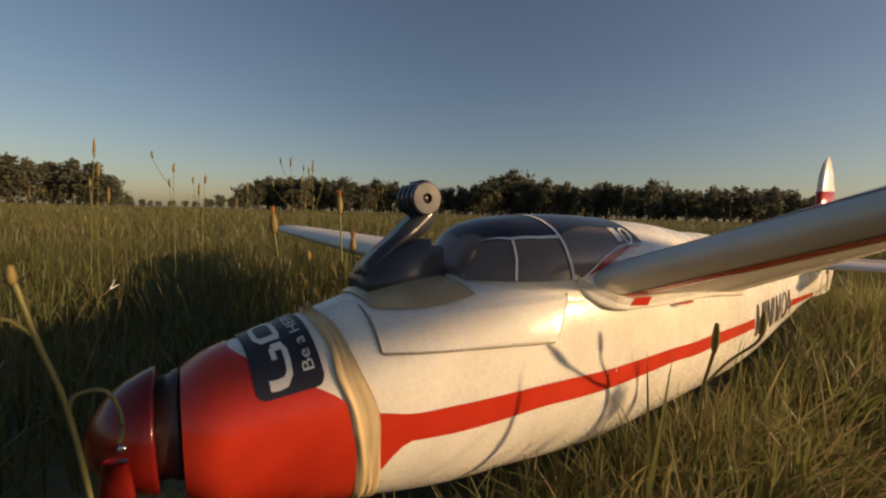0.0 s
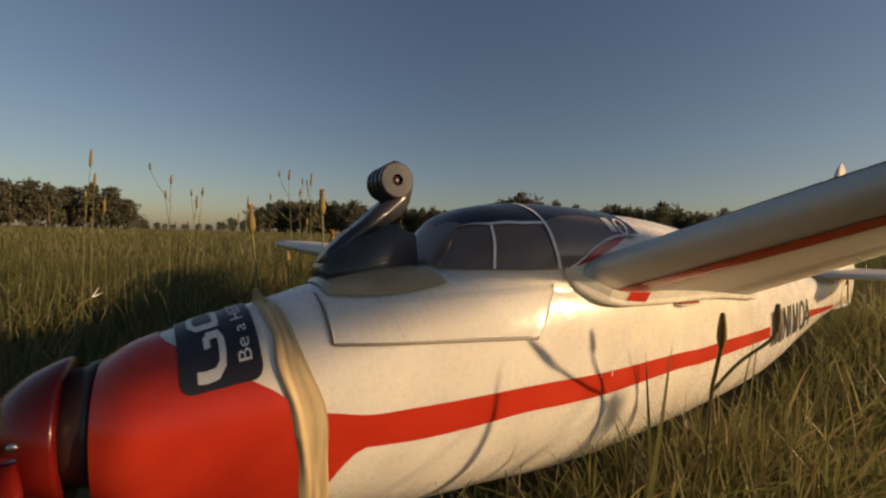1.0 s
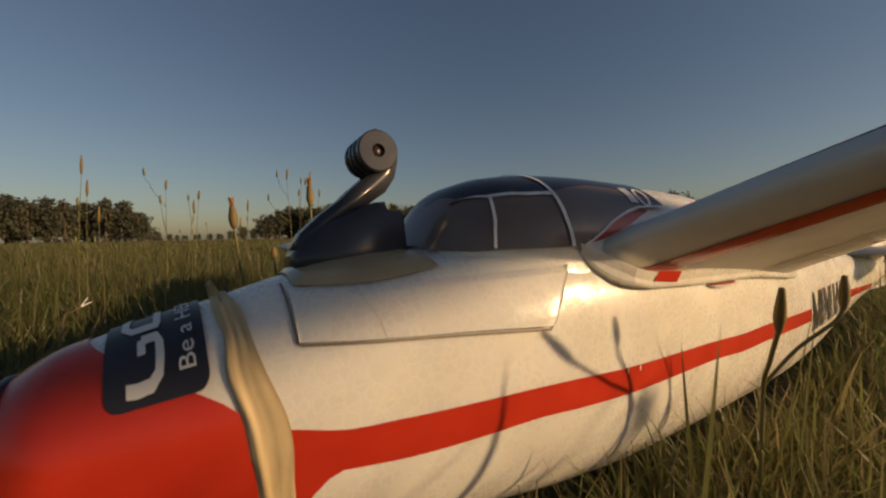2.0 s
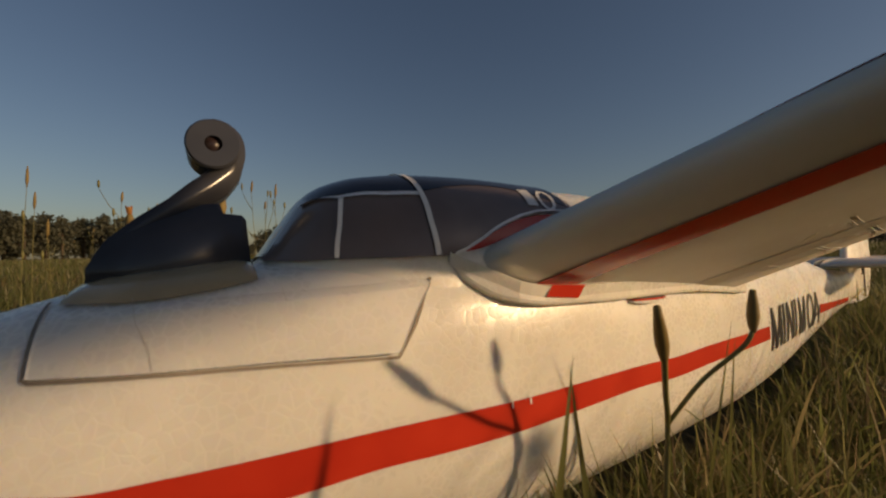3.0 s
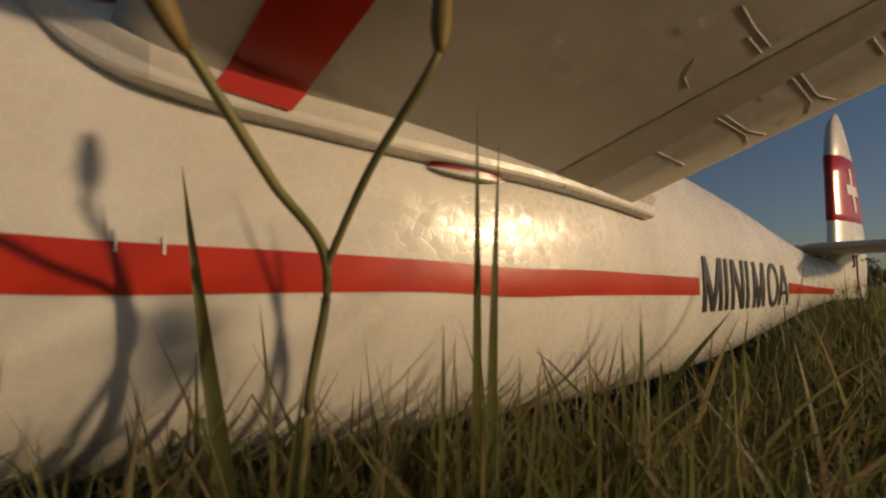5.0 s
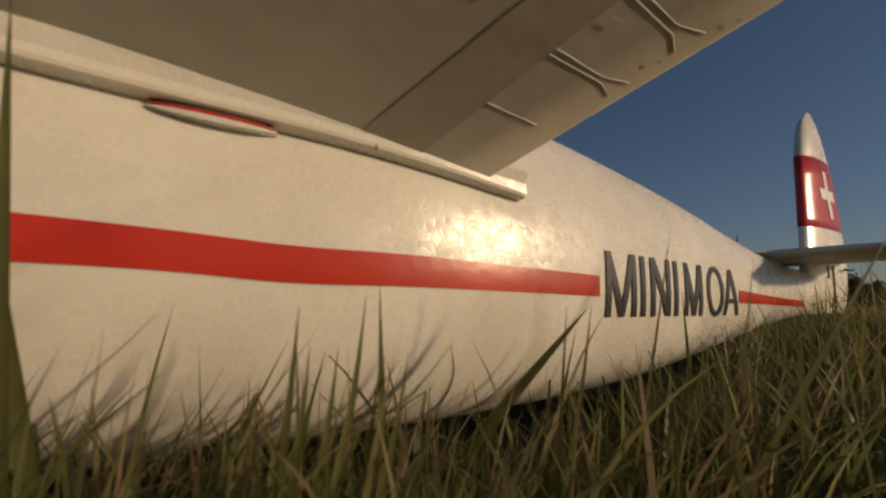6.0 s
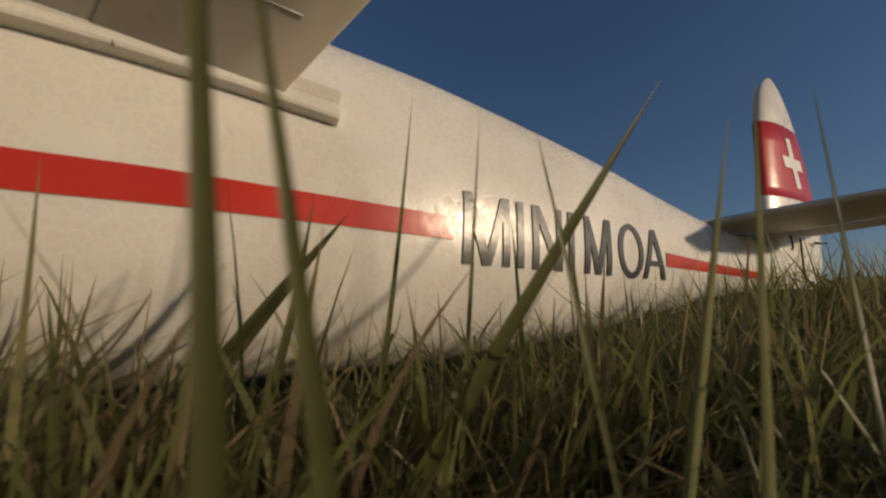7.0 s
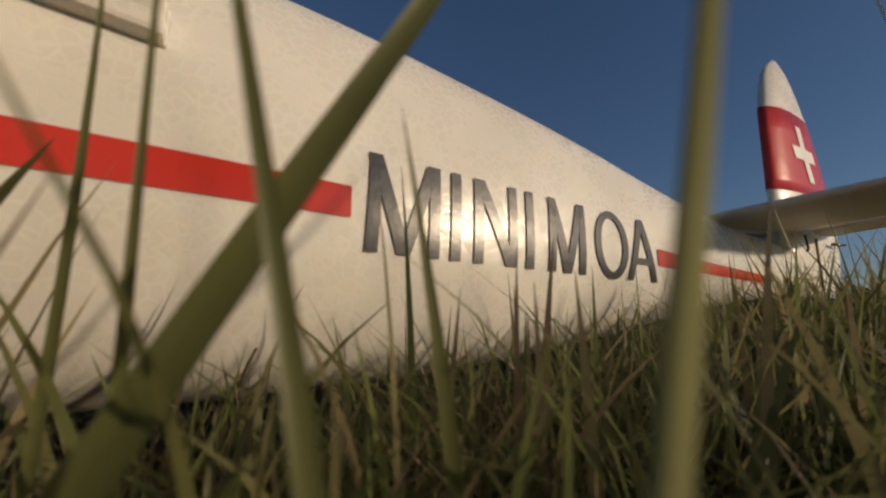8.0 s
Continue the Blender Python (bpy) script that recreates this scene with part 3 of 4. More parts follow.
def canopy_region(name, low, high, s0, s1, material, lift, label):
    """A film on the canopy between two angles, given by station."""
    verts, cols, rows = [], 36, 24
    for i in range(cols):
        s = s0 + (s1 - s0) * i / (cols - 1)
        for j in range(rows):
            verts.append(skin(s, low(s) + (high(s) - low(s)) * j / (rows - 1), lift))
    return mesh_object(name, verts, grid_faces(cols, rows), material, canopy, label)


roof_low = smooth_curve([.04, .055, .075, .10, .12, .15, .175, .20], [.2375, .2395, .2400, .2405, .2440, .2450, .2405, .2315])
canopy_region("roof_panel", lambda s: angle_at(s, roof_low(s)), lambda s: math.pi - angle_at(s, roof_low(s)), .0455, .1995, CANOPY_TOP, 0.0027, "black roof film")
bar_pts = [(.046, deg_at(.046, .2355)), (.06, deg_at(.06, .2380)), (.08, deg_at(.08, .2385)), (.097, deg_at(.097, .2385))]
canopy_strip("frame_bar", bar_pts, .0030, WHITE_LINE, 0.0032, "white frame line")
canopy_strip("frame_bar", [(.0540, deg_at(.0540, .210)), (.0570, deg_at(.0570, .224)), (.0610, deg_at(.0610, .2375))], .0022, WHITE_LINE, 0.0032)
canopy_strip("frame_bar", [(.0985, deg_at(.0985, .2085)), (.0975, deg_at(.0975, .224)), (.0985, deg_at(.0985, .2390)), (.0995, deg_at(.0995, .2495)), (.1015, 90), (.0995, 124), (.0985, 140), (.0985, 158)], .0030, WHITE_LINE, 0.0034)
canopy_strip("number_mark", [(.1710, deg_at(.1710, .2428)), (.1695, deg_at(.1695, .2322))], .0075, WHITE_LINE, 0.0032, "white block mark")
ring = []
for i in range(25):
    a = 2 * math.pi * i / 24
    ring.append((.1842 + .0058 * math.cos(a) + .002 * math.sin(a), deg_at(.1842, .2365) + 7.5 * math.sin(a)))
canopy_strip("number_mark", ring, .0022, WHITE_LINE, 0.0032, "white ring mark")
edge_pts = [(s, deg_at(s, can_low(s))) for s in (.108, .115, .125, .14, .155, .17, .185, .203)]
canopy_strip("frame_bar", edge_pts, .0014, WHITE_LINE, 0.0032)

band("root_patch", lambda s: can_low(s) - .0012 - .0068 * math.sin(math.pi * min(1.0, (s - .114) / .07)), lambda s: can_low(s) - .0012, .116, .183, RED, glider, cols=24, label="red film below the rear canopy edge")

# ---- wings ----
FOIL = [(1.0, -.036, -.041), (.9, -.011, -.034), (.75, .033, -.022), (.55, .085, -.012), (.38, .126, -.005), (.25, .136, .003), (.15, .134, .013), (.08, .127, .028), (.035, .114, .046), (.01, .100, .064), (0.0, .083, .083)]


def foil_ring():
    up = [(x, u) for x, u, l in FOIL]
    low = [(x, l) for x, u, l in reversed(FOIL)][1:]
    return up + low


def lerp(xs, ys, x):
    return float(np.interp(x, xs, ys))


class Wing:
    """side -1 is the near wing, +1 the far one; d is the distance out from the middle."""

    def __init__(self, side_sign):
        self.sign = side_sign
        if side_sign < 0:
            self.ds = [.055, .08, .2, .34, .45, .6, .9, 1.15, 1.24]
            self.under = [.1780, .1865, .2265, .2727, .309, .330, .350, .366, .372]
            self.lead = [.118, .128, .178, .236, .280, .325, .36, .40, .45]
            self.chord = [.249, .253, .277, .302, .30, .275, .22, .15, .05]
            self.twist = [-.011, -.008, .010, .032, .036, .024, .012, .005, 0]
        else:
            self.ds = [.055, .08, .2, .34, .42, .7, 1.05, 1.24, 1.32]
            self.under = [.170, .171, .177, .184, .188, .201, .216, .226, .230]
            self.lead = [.095, .095, .095, .095, .095, .096, .100, .115, .18]
            self.chord = [.285, .285, .28, .27, .265, .25, .23, .19, .06]
            self.twist = [0] * 9

    def point(self, d, x, h):
        c = lerp(self.ds, self.chord, d)
        return Vector((lerp(self.ds, self.lead, d) + x * c, self.sign * d, lerp(self.ds, self.under, d) + h * c + lerp(self.ds, self.twist, d) * x))

    def lower(self, s, d, lift=0.0008):
        c = lerp(self.ds, self.chord, d)
        x = (s - lerp(self.ds, self.lead, d)) / c
        xs = [q[0] for q in reversed(FOIL)]
        return self.point(d, x, lerp(xs, [q[2] for q in reversed(FOIL)], x)) - Vector((0, 0, lift))

    def upper(self, s, d, lift=0.0008):
        c = lerp(self.ds, self.chord, d)
        x = (s - lerp(self.ds, self.lead, d)) / c
        xs = [q[0] for q in reversed(FOIL)]
        return self.point(d, x, lerp(xs, [q[1] for q in reversed(FOIL)], x)) + Vector((0, 0, lift))

    def build(self):
        ring = foil_ring()
        ds = sorted(set(self.ds + [.065, .1, .12, .14, .16, .18, .22, .25, .28, .31, .37, .39, .5, .7, 1.05, .97]))
        ds = [d for d in ds if d <= self.ds[-1]]
        verts = [self.point(d, x, h) for d in ds for x, h in ring]
        n = len(ring)
        faces = grid_faces(len(ds), n, True) + [tuple(range(n)), tuple(range((len(ds) - 1) * n, len(ds) * n))]
        return mesh_object("wing", verts, faces, WING_FOAM, glider, "white foam wing with a red band")


def wing_patch(name, wing, inner, outer, d0, d1, material, parent, below=True, n=24, label="", lift=0.0009):
    verts = []
    for i in range(n):
        d = d0 + (d1 - d0) * i / (n - 1)
        a, c = inner(d), outer(d)
        for j in range(6):
            s = a + (c - a) * j / 5
            verts.append(wing.lower(s, d, lift) if below else wing.upper(s, d, lift))
    return mesh_object(name, verts, grid_faces(n, 6), material, parent, label)


near_w, far_w = Wing(-1), Wing(1)
near_wing, far_wing = near_w.build(), far_w.build()
wing_patch("red_band", near_w, lambda d: .1604 + .362 * (d - .09), lambda d: .1850 + .345 * (d - .09), .079, .6, RED, near_wing, True, 40, "red band under the wing")
wing_patch("red_band", near_w, lambda d: .161 + .349 * (d - .09), lambda d: .194 + .32 * (d - .09), .075, .6, RED, near_wing, False, 40, "red band on top of the wing")
wing_patch("red_band", far_w, lambda d: .200, lambda d: .235, .075, 1.1, RED, far_wing, False, 40, "red band on top of the wing")
wing_patch("spar_strip", near_w, lambda d: .317 + .56 * (d - .09), lambda d: .346 + .50 * (d - .09), .077, .30, STRIP, near_wing, True, 30, "taped spar strip under the wing", 0.0004)


def ridge(points, wing, parent, r=0.0004):
    path = []
    for (sa, da), (sb, db) in zip(points[:-1], points[1:]):
        for i in range(6):
            path.append(wing.lower(sa + (sb - sa) * i / 6, da + (db - da) * i / 6, -0.0001))
    path.append(wing.lower(*points[-1], 0.0))
    v, f = tube(path, r, 6)
    return mesh_object("moulded_ridge", v, f, WING_FOAM, parent)


for line in ([(.322, .147), (.3255, .140), (.333, .1375)], [(.317, .166), (.333, .163), (.349, .161)], [(.334, .160), (.349, .158)],
             [(.374, .160), (.407, .156), (.421, .158)], [(.376, .157), (.409, .153), (.416, .149)], [(.354, .135), (.395, .132), (.408, .134)],
             [(.356, .132), (.396, .130), (.404, .127)], [(.344, .108), (.382, .106)], [(.394, .179), (.4115, .178)], [(.396, .183), (.418, .181)]):
    ridge(line, near_w, near_wing)
for c, d0 in ((.3085, .157), (.3065, .158), (.381, .150), (.384, .150), (.412, .145), (.429, .166), (.354, .1695), (.2606, .135)):
    wing_patch("print_mark", near_w, lambda d: c - .0016, lambda d: c + .0016, d0 - .0007, d0 + .0007, WHITE_LINE, near_wing, True, 3, "")


def build_fairing(sign):
    """Moulded ledge where the wing meets the fuselage."""
    low = smooth_curve([.105, .112, .124, .147, .185, .257, .30, .36, .395, .403], [.204, .196, .187, .180, .1762, .1720, .1700, .1640, .1595, .1585])
    verts, cols = [], 46
    for i in range(cols):
        s = .105 + (.403 - .105) * i / (cols - 1)
        z = low(s)
        out = f_hw(s) + .0052 * min(1.0, (s - .100) / .04) - max(0.0, .14 - s) * .2
        yi = -f_hw(s) * .9
        hi = lerp([.105, .14, .16, .30, .36, .403], [.2055, .1880, .1838, .1772, .1722, .1680], s)
        ring = [(yi, z - .001), (-out + .0022, z), (-out + .0006, z + .0006), (-out, z + .0022), (-out, hi - .002), (-out - .002, hi + .004), (yi, hi + .006)]
        verts += [(s, y if sign < 0 else -y, h) for y, h in ring]
    n = 7
    faces = grid_faces(cols, n, True) + [tuple(range(n)), tuple(range((cols - 1) * n, cols * n))]
    return mesh_object("wing_root_fairing", verts, faces, FOAM, glider, "white moulded wing root fairing", smooth=False)


fairing = build_fairing(-1)
build_fairing(1)
mesh_object("red_corner", [(.1550, -.0881, .1832), (.1790, -.0877, .1799), (.1838, -.0890, .1868), (.1584, -.0894, .1892)], [(0, 1, 2, 3)], RED, fairing, "red band end on the fairing")


def lens_strip(c, length, y0, y1, z, thick, slope=-.05, n=20):
    """A slender boat-shaped strip along the fairing, pointed at both ends."""
    verts = []
    for i in range(n + 1):
        q = 2 * i / n - 1
        t = thick * max(.04, 1 - q * q) ** .6
        x = c + q * length / 2
        h = z + slope * (x - c)
        verts += [(x, y0, h), (x, y1 + (1 - max(.04, 1 - q * q) ** .6) * .003, h), (x, y1 + (1 - max(.04, 1 - q * q) ** .6) * .003, h - t), (x, y0, h - t)]
    faces = grid_faces(n + 1, 4, True) + [(3, 2, 1, 0), tuple(range(4 * n, 4 * n + 4))]
    return verts, faces


# no opening here: a solid strip carries the slot's shade in its colour
v, f = lens_strip(.2570, .041, -.0700, -.0796, .1722, .0016)
scoop = mesh_object("air_scoop", v, f, SLOT, glider, "dark strip painted as the shade in the cooling slot under the wing root", smooth=False)
v, f = lens_strip(.2580, .040, -.0700, -.0799, .1707, .0013)
mesh_object("edge_film", v, f, RED, scoop, "red film along the slot", smooth=False)
v, f = lens_strip(.2585, .041, -.0700, -.0803, .1694, .0020)
mesh_object("lip", v, f, FOAM, scoop, "white lip", smooth=False)
bm = bevel_box(.318, -.0776, .1715, .0012, .003, .006, .0004)
part("seam_notch", bm, GROOVE, fairing)


# ---- tail ----
def thin_surface(name, outline_fn, z_of, thick, material, parent, label, n=16):
    """A flat tail surface: rounded sections between a front and a rear edge, out from the middle."""
    verts = []
    ring = [(1.0, 0.0), (.8, .55), (.5, .95), (.25, 1.0), (.08, .65), (0.0, 0.0), (.08, -.65), (.25, -1.0), (.5, -.95), (.8, -.55)]
    for i in range(n):
        q = i / (n - 1)
        y, s0, s1, th = outline_fn(q)
        for x, h in ring:
            verts.append((s0 + (s1 - s0) * x, y, z_of(y) + h * thick * th))
    m = len(ring)
    faces = grid_faces(n, m, True) + [tuple(range(m)), tuple(range((n - 1) * m, n * m))]
    return mesh_object(name, verts, faces, material, parent, label)


def tail_half(sign):
    def outline(q):
        y = sign * (.004 + .164 * q)
        round_off = max(0.0, (q - .8) / .2) ** 2
        return y, .797 + .02 * q + .05 * round_off, .958 - .01 * q - .06 * round_off, 1 - .45 * q
    return thin_surface("tailplane", outline, lambda y: .1555, .0075, WING_FOAM, glider, "white foam tailplane half")


def elevator_half(sign):
    def outline(q):
        y = sign * (.012 + .152 * q)
        round_off = max(0.0, (q - .8) / .2) ** 2
        return y, .9595 - .01 * q - .055 * round_off, 1.022 - .02 * q - .09 * round_off, 1 - .4 * q
    return thin_surface("elevator", outline, lambda y: .1552, .0042, WING_FOAM, glider, "white foam elevator half")


for sg in (-1, 1):
    tail_half(sg)
    elevator_half(sg)


def fin_section(levels, ths, name, material, label, parent, lift=0.0):
    """An upright tail surface from levels of (height, front, rear)."""
    ring = [(1.0, 0.0), (.8, .5), (.5, .9), (.25, 1.0), (.08, .65), (0.0, 0.0), (.08, -.65), (.25, -1.0), (.5, -.9), (.8, -.5)]
    verts = []
    for (z, s0, s1), th in zip(levels, ths):
        for x, h in ring:
            verts.append((s0 - lift + (s1 - s0 + 2 * lift) * x, h * (th + lift), z))
    m = len(ring)
    faces = grid_faces(len(levels), m, True) + [tuple(range(m)), tuple(range((len(levels) - 1) * m, len(levels) * m))]
    return mesh_object(name, verts, faces, material, parent, label)


fin_front = smooth_curve([.08, .15, .20, .25, .30, .332, .355, .368], [.898, .906, .915, .921, .929, .940, .956, .976])
fin_rear = smooth_curve([.08, .10, .15, .19, .24, .29, .332, .355, .368], [1.018, 1.034, 1.050, 1.047, 1.042, 1.031, 1.015, 1.002, .988])
fin_th = smooth_curve([.08, .15, .25, .352, .368], [.0085, .0085, .0075, .0045, .001])
zs = [.086, .1, .12, .145, .165, .19, .215, .24, .27, .30, .325, .345, .356, .363, .368]
fin = fin_section([(z, fin_front(z), fin_rear(z)) for z in zs], [fin_th(z) for z in zs], "fin", FOAM, "white foam fin and rudder with red field", glider)
zr = [.1985, .21, .225, .245, .27, .296]
red_field = fin_section([(z, fin_front(z), fin_rear(z)) for z in zr], [fin_th(z) for z in zr], "red_field", RED, "red field with a white cross", fin, 0.0008)


def cross_bar(c, z, ds, dz):
    verts = []
    for i in range(6):
        for j in range(6):
            s, h = c + ds * (i / 5 - .5), z + dz * (j / 5 - .5)
            s += (h - z) * -.18
            x = (s - fin_front(h)) / (fin_rear(h) - fin_front(h))
            t = lerp([0, .08, .25, .5, .8, 1], [0, .65, 1, .9, .5, 0], x) * (fin_th(h) + .0008)
            verts.append((s, -t - .0007, h))
    return mesh_object("cross_bar", verts, grid_faces(6, 6), WHITE_LINE, red_field, "white cross bar")


cross_bar(.992, .247, .0135, .066)
cross_bar(.992, .247, .052, .0150)
seam_v, seam_f = tube([(.972, -.0083, .092), (.976, -.0086, .148)], .0011, 6)
mesh_object("hinge_line", seam_v, seam_f, GROOVE, fin)
v, f = tube([(.935, -.016, .1475), (.936, -.0165, .134), (.938, -.014, .131)], .0012, 6)
mesh_object("control_horn", v, f, BLACK_PLASTIC, glider, "small dark control horn")
v, f = tube([(1.006, -.010, .144), (1.018, -.012, .1435), (1.03, -.012, .1445)], .0016, 6)
mesh_object("control_horn", v, f, BLACK_PLASTIC, glider)
v, f = tube([(.884, -.0165, .0985), (.90, -.0155, .099), (.92, -.0135, .102), (.945, -.0115, .1035), (.958, -.0105, .106), (.962, -.0105, .098), (.955, -.011, .094), (.94, -.012, .097)], .0010, 6)
mesh_object("cord", v, f, CORD, glider, "loose yellow tie cord")

# ---- the action-camera clip stuck on the hatch ----
clip = thing("camera_mount", PLANE @ pose(-.009, .003, .2145), "black plastic hook-shaped camera mount on the hatch", "camera mount")


def flat_profile(name, outline, y0, y1, material, parent, label, r=0.0018):
    bm = bmesh.new()
    face = bm.faces.new([bm.verts.new((x, y0, z)) for x, z in outline])
    ret = bmesh.ops.extrude_face_region(bm, geom=[face])
    bmesh.ops.translate(bm, vec=(0, y1 - y0, 0), verts=[q for q in ret["geom"] if isinstance(q, bmesh.types.BMVert)])
    rim = [e for e in bm.edges if abs(e.verts[0].co.y - e.verts[1].co.y) < 1e-6]
    bmesh.ops.bevel(bm, geom=rim, offset=r, segments=2, affect='EDGES')
    ob = part(name, bm, material, parent, label)
    return ob


def build_pad():
    """Glossy curved adhesive pad that follows the deck under the mount."""
    verts, cols, rows = [], 40, 30
    for i in range(cols):
        u = i / (cols - 1)
        s = -.047 + .069 * u
        low = .1985 + .004 * u - .0025 * math.sin(math.pi * u)
        a0 = angle_at(s, low)
        for j in range(rows):
            v = j / (rows - 1)
            edge = min(1.0, 8 * v, 8 * (1 - v), 10 * u, 10 * (1 - u))
            verts.append(PAD_TURN @ skin(s, a0 + (math.pi - 2 * a0) * v, .0012 + .0026 * edge ** .5))
    return mesh_object("adhesive_pad", verts, grid_faces(cols, rows), PAD, clip, "brown glossy curved adhesive pad")


PAD_TURN = pose(-.009, .003, .2145).inverted()
build_pad()

base_line = [(-.0335, -.009), (-.033, -.001), (-.0275, .0080), (-.019, .0135), (-.008, .0185), (.002, .0225), (.012, .0270), (.0190, .0275), (.0205, .0225), (.0285, .0215), (.0305, .019), (.032, -.009)]
flat_profile("base", base_line, -.021, .021, BLACK_PLASTIC, clip, "dark adhesive base block")


def hook_line():
    """Middle line of the hook: up the slope, round the bend and back to the pivot."""
    pts = [(-.031, .002), (-.025, .0095), (-.013, .0180), (.000, .0260), (.010, .0335), (.0185, .0395), (.0245, .0465), (.0275, .0545)]
    for a in range(0, 105, 15):
        pts.append((.0180 + .0105 * math.cos(radians(a)), .0580 + .0105 * math.sin(radians(a))))
    return pts


def ribbon_bar(name, pts, widths, y0, y1, material, parent, label):
    left, right = [], []
    for i, p in enumerate(pts):
        d = (Vector(pts[min(i + 1, len(pts) - 1)]) - Vector(pts[max(i - 1, 0)])).normalized()
        n = Vector((-d.y, d.x)) * widths[i] / 2
        left.append(Vector(p) + n)
        right.append(Vector(p) - n)
    outline = [tuple(q) for q in left] + [tuple(q) for q in reversed(right)]
    return flat_profile(name, outline, y0, y1, material, parent, label, 0.0012)


hp = hook_line()
ribbon_bar("hook_arm", hp, [.004, .006, .009, .011, .013, .014, .0125, .0105] + [.0085] * (len(hp) - 8), -.0125, .0125, BLACK_PLASTIC, clip, "curved glossy hook arm")
for k, (y0, y1) in enumerate(((-.0180, -.0120), (-.0090, -.0045), (-.0015, .0030), (.0060, .0105))):
    verts, faces, n = [], [], 56
    for yy, rr in ((y0, .0040), (y0, .0116), (y0 + .0009, .0125), (y1 - .0009, .0125), (y1, .0116), (y1, .0040)):
        for i in range(n):
            a = 2 * math.pi * i / n
            verts.append((.0180 + rr * math.cos(a), yy, .0580 + rr * math.sin(a)))
    faces = grid_faces(6, n, True) + [(5 * n + i, 5 * n + (i + 1) % n, (i + 1) % n, i) for i in range(n)]
    mesh_object("prong", verts, faces, BLACK_PLASTIC, clip, "round mounting prong with a hole" if k == 0 else "", smooth=False)
v, f = tube([(.0180, -.0160, .058), (.0180, .0102, .058)], .0044, 16)
mesh_object("pivot_core", v, f, DARK_RUBBER, clip)


# ---- trees on the far edge of the meadow ----
def make_tree(seed, tall, round_crown, name="tree"):
    """Trunk, limbs and a crown of many small leaf clumps, 10 m high."""
    rng = random.Random(seed)
    h = 10.0
    root = thing(name, Matrix.Identity(4), "dark leafy tree at the edge of the meadow", "tree", "trees along the meadow edge")
    shapes = [tube([(0, 0, -.2), (.05, .02, h * .25), (.1, -.05, h * .5), (.12, 0, h * .8)], [.28, .22, .15, .04], 8)]
    clumps = []
    for k in range(9):
        a, z = rng.uniform(0, 6.28), h * rng.uniform(.22, .7)
        reach = h * rng.uniform(.14, .27) * round_crown
        e = (math.cos(a) * reach, math.sin(a) * reach, z + h * rng.uniform(.08, .2))
        shapes.append(tube([(.08, 0, z), (e[0] * .5, e[1] * .5, z + (e[2] - z) * .35), e], [.09, .06, .02], 5))
        clumps.append((e, h * rng.uniform(.1, .16)))
    for k in range(34):
        z = rng.uniform(.06, .97)
        wide = (math.sin(math.pi * min(1, (z + .12) / 1.12) ** (.75 if tall else .9))) * h * .26 * round_crown
        a, r = rng.uniform(0, 6.28), wide * math.sqrt(rng.uniform(.1, 1))
        clumps.append(((math.cos(a) * r, math.sin(a) * r, z * h), h * rng.uniform(.06, .13)))
    v, f = join_shapes(shapes)
    mesh_object("trunk", v, f, BARK, root)
    verts, faces = [], []
    for (cx, cy, cz), rad in clumps:
        for _ in range(30):
            d = Vector((rng.gauss(0, 1), rng.gauss(0, 1), rng.gauss(0, .8)))
            d = d.normalized() * rad * rng.uniform(.35, 1.1)
            p = Vector((cx, cy, cz)) + d
            q = Euler((rng.uniform(0, 6.28), rng.uniform(0, 6.28), rng.uniform(0, 6.28))).to_matrix()
            w, l = rng.uniform(.16, .3), rng.uniform(.22, .42)
            o = len(verts)
            verts += [p + q @ Vector((-w, 0, 0)), p + q @ Vector((0, -l, .05)), p + q @ Vector((w, 0, 0)), p + q @ Vector((0, l, .05))]
            faces.append((o, o + 1, o + 2, o + 3))
    mesh_object("crown", verts, faces, LEAVES, root, smooth=False)
    return root


def plant_trees():
    kinds = [make_tree(11, False, 1.1), make_tree(12, True, .8), make_tree(13, False, 1.25), make_tree(14, True, 1.0), make_tree(15, False, .95)]
    rng = random.Random(4)
    # bearing to the left of +y in degrees, height in metres
    bearing = [85, 70, 60, 54, 50, 47, 45.6, 44.5, 42, 38, 36.2, 33.5, 32.4, 30, 26, 18, 12, 6, 0, -3.4, -6.4, -9, -13, -16, -19, -23, -26, -29, -32, -35, -36.5, -42, -55]
    height = [12, 12, 11, 10.5, 9.6, 9, 5.5, 2.2, 1.6, 2.0, 3.4, 3.6, 9.0, 9.7, 10.2, 9.4, 8.6, 8.6, 9.6, 13.5, 10.6, 9.8, 9.2, 10.5, 9.2, 9.6, 8.8, 9.4, 9, 8, 5, 5, 6]
    used = [False] * 5
    for row, dist in ((0, 118.0), (1, 131.0)):
        a = 84.0 - row * .7
        while a > -54:
            h = lerp(list(reversed(bearing)), list(reversed(height)), a) * rng.uniform(.86, 1.06) * (1 + .03 * row)
            k = rng.randrange(5)
            r = dist * (1 if h > 4 else 1.5) + rng.uniform(-5, 5)
            t = radians(90 + a)
            scale = h / 10 * (1 if h > 4 else 1.5)
            at = Vector((.3 + r * math.cos(t), .4 + r * math.sin(t), -.1))
            m = Matrix.Translation(at) @ Matrix.Rotation(rng.uniform(0, 6.28), 4, 'Z')
            if used[k]:
                ob = copy_thing(kinds[k], m)
            else:
                ob, used[k] = kinds[k], True
                ob.matrix_basis = m
            sx = scale * rng.uniform(.95, 1.25)
            ob.scale = (sx, sx, scale)
            a -= rng.uniform(1.0, 1.8) * (1 if h > 4 else .8)


plant_trees()


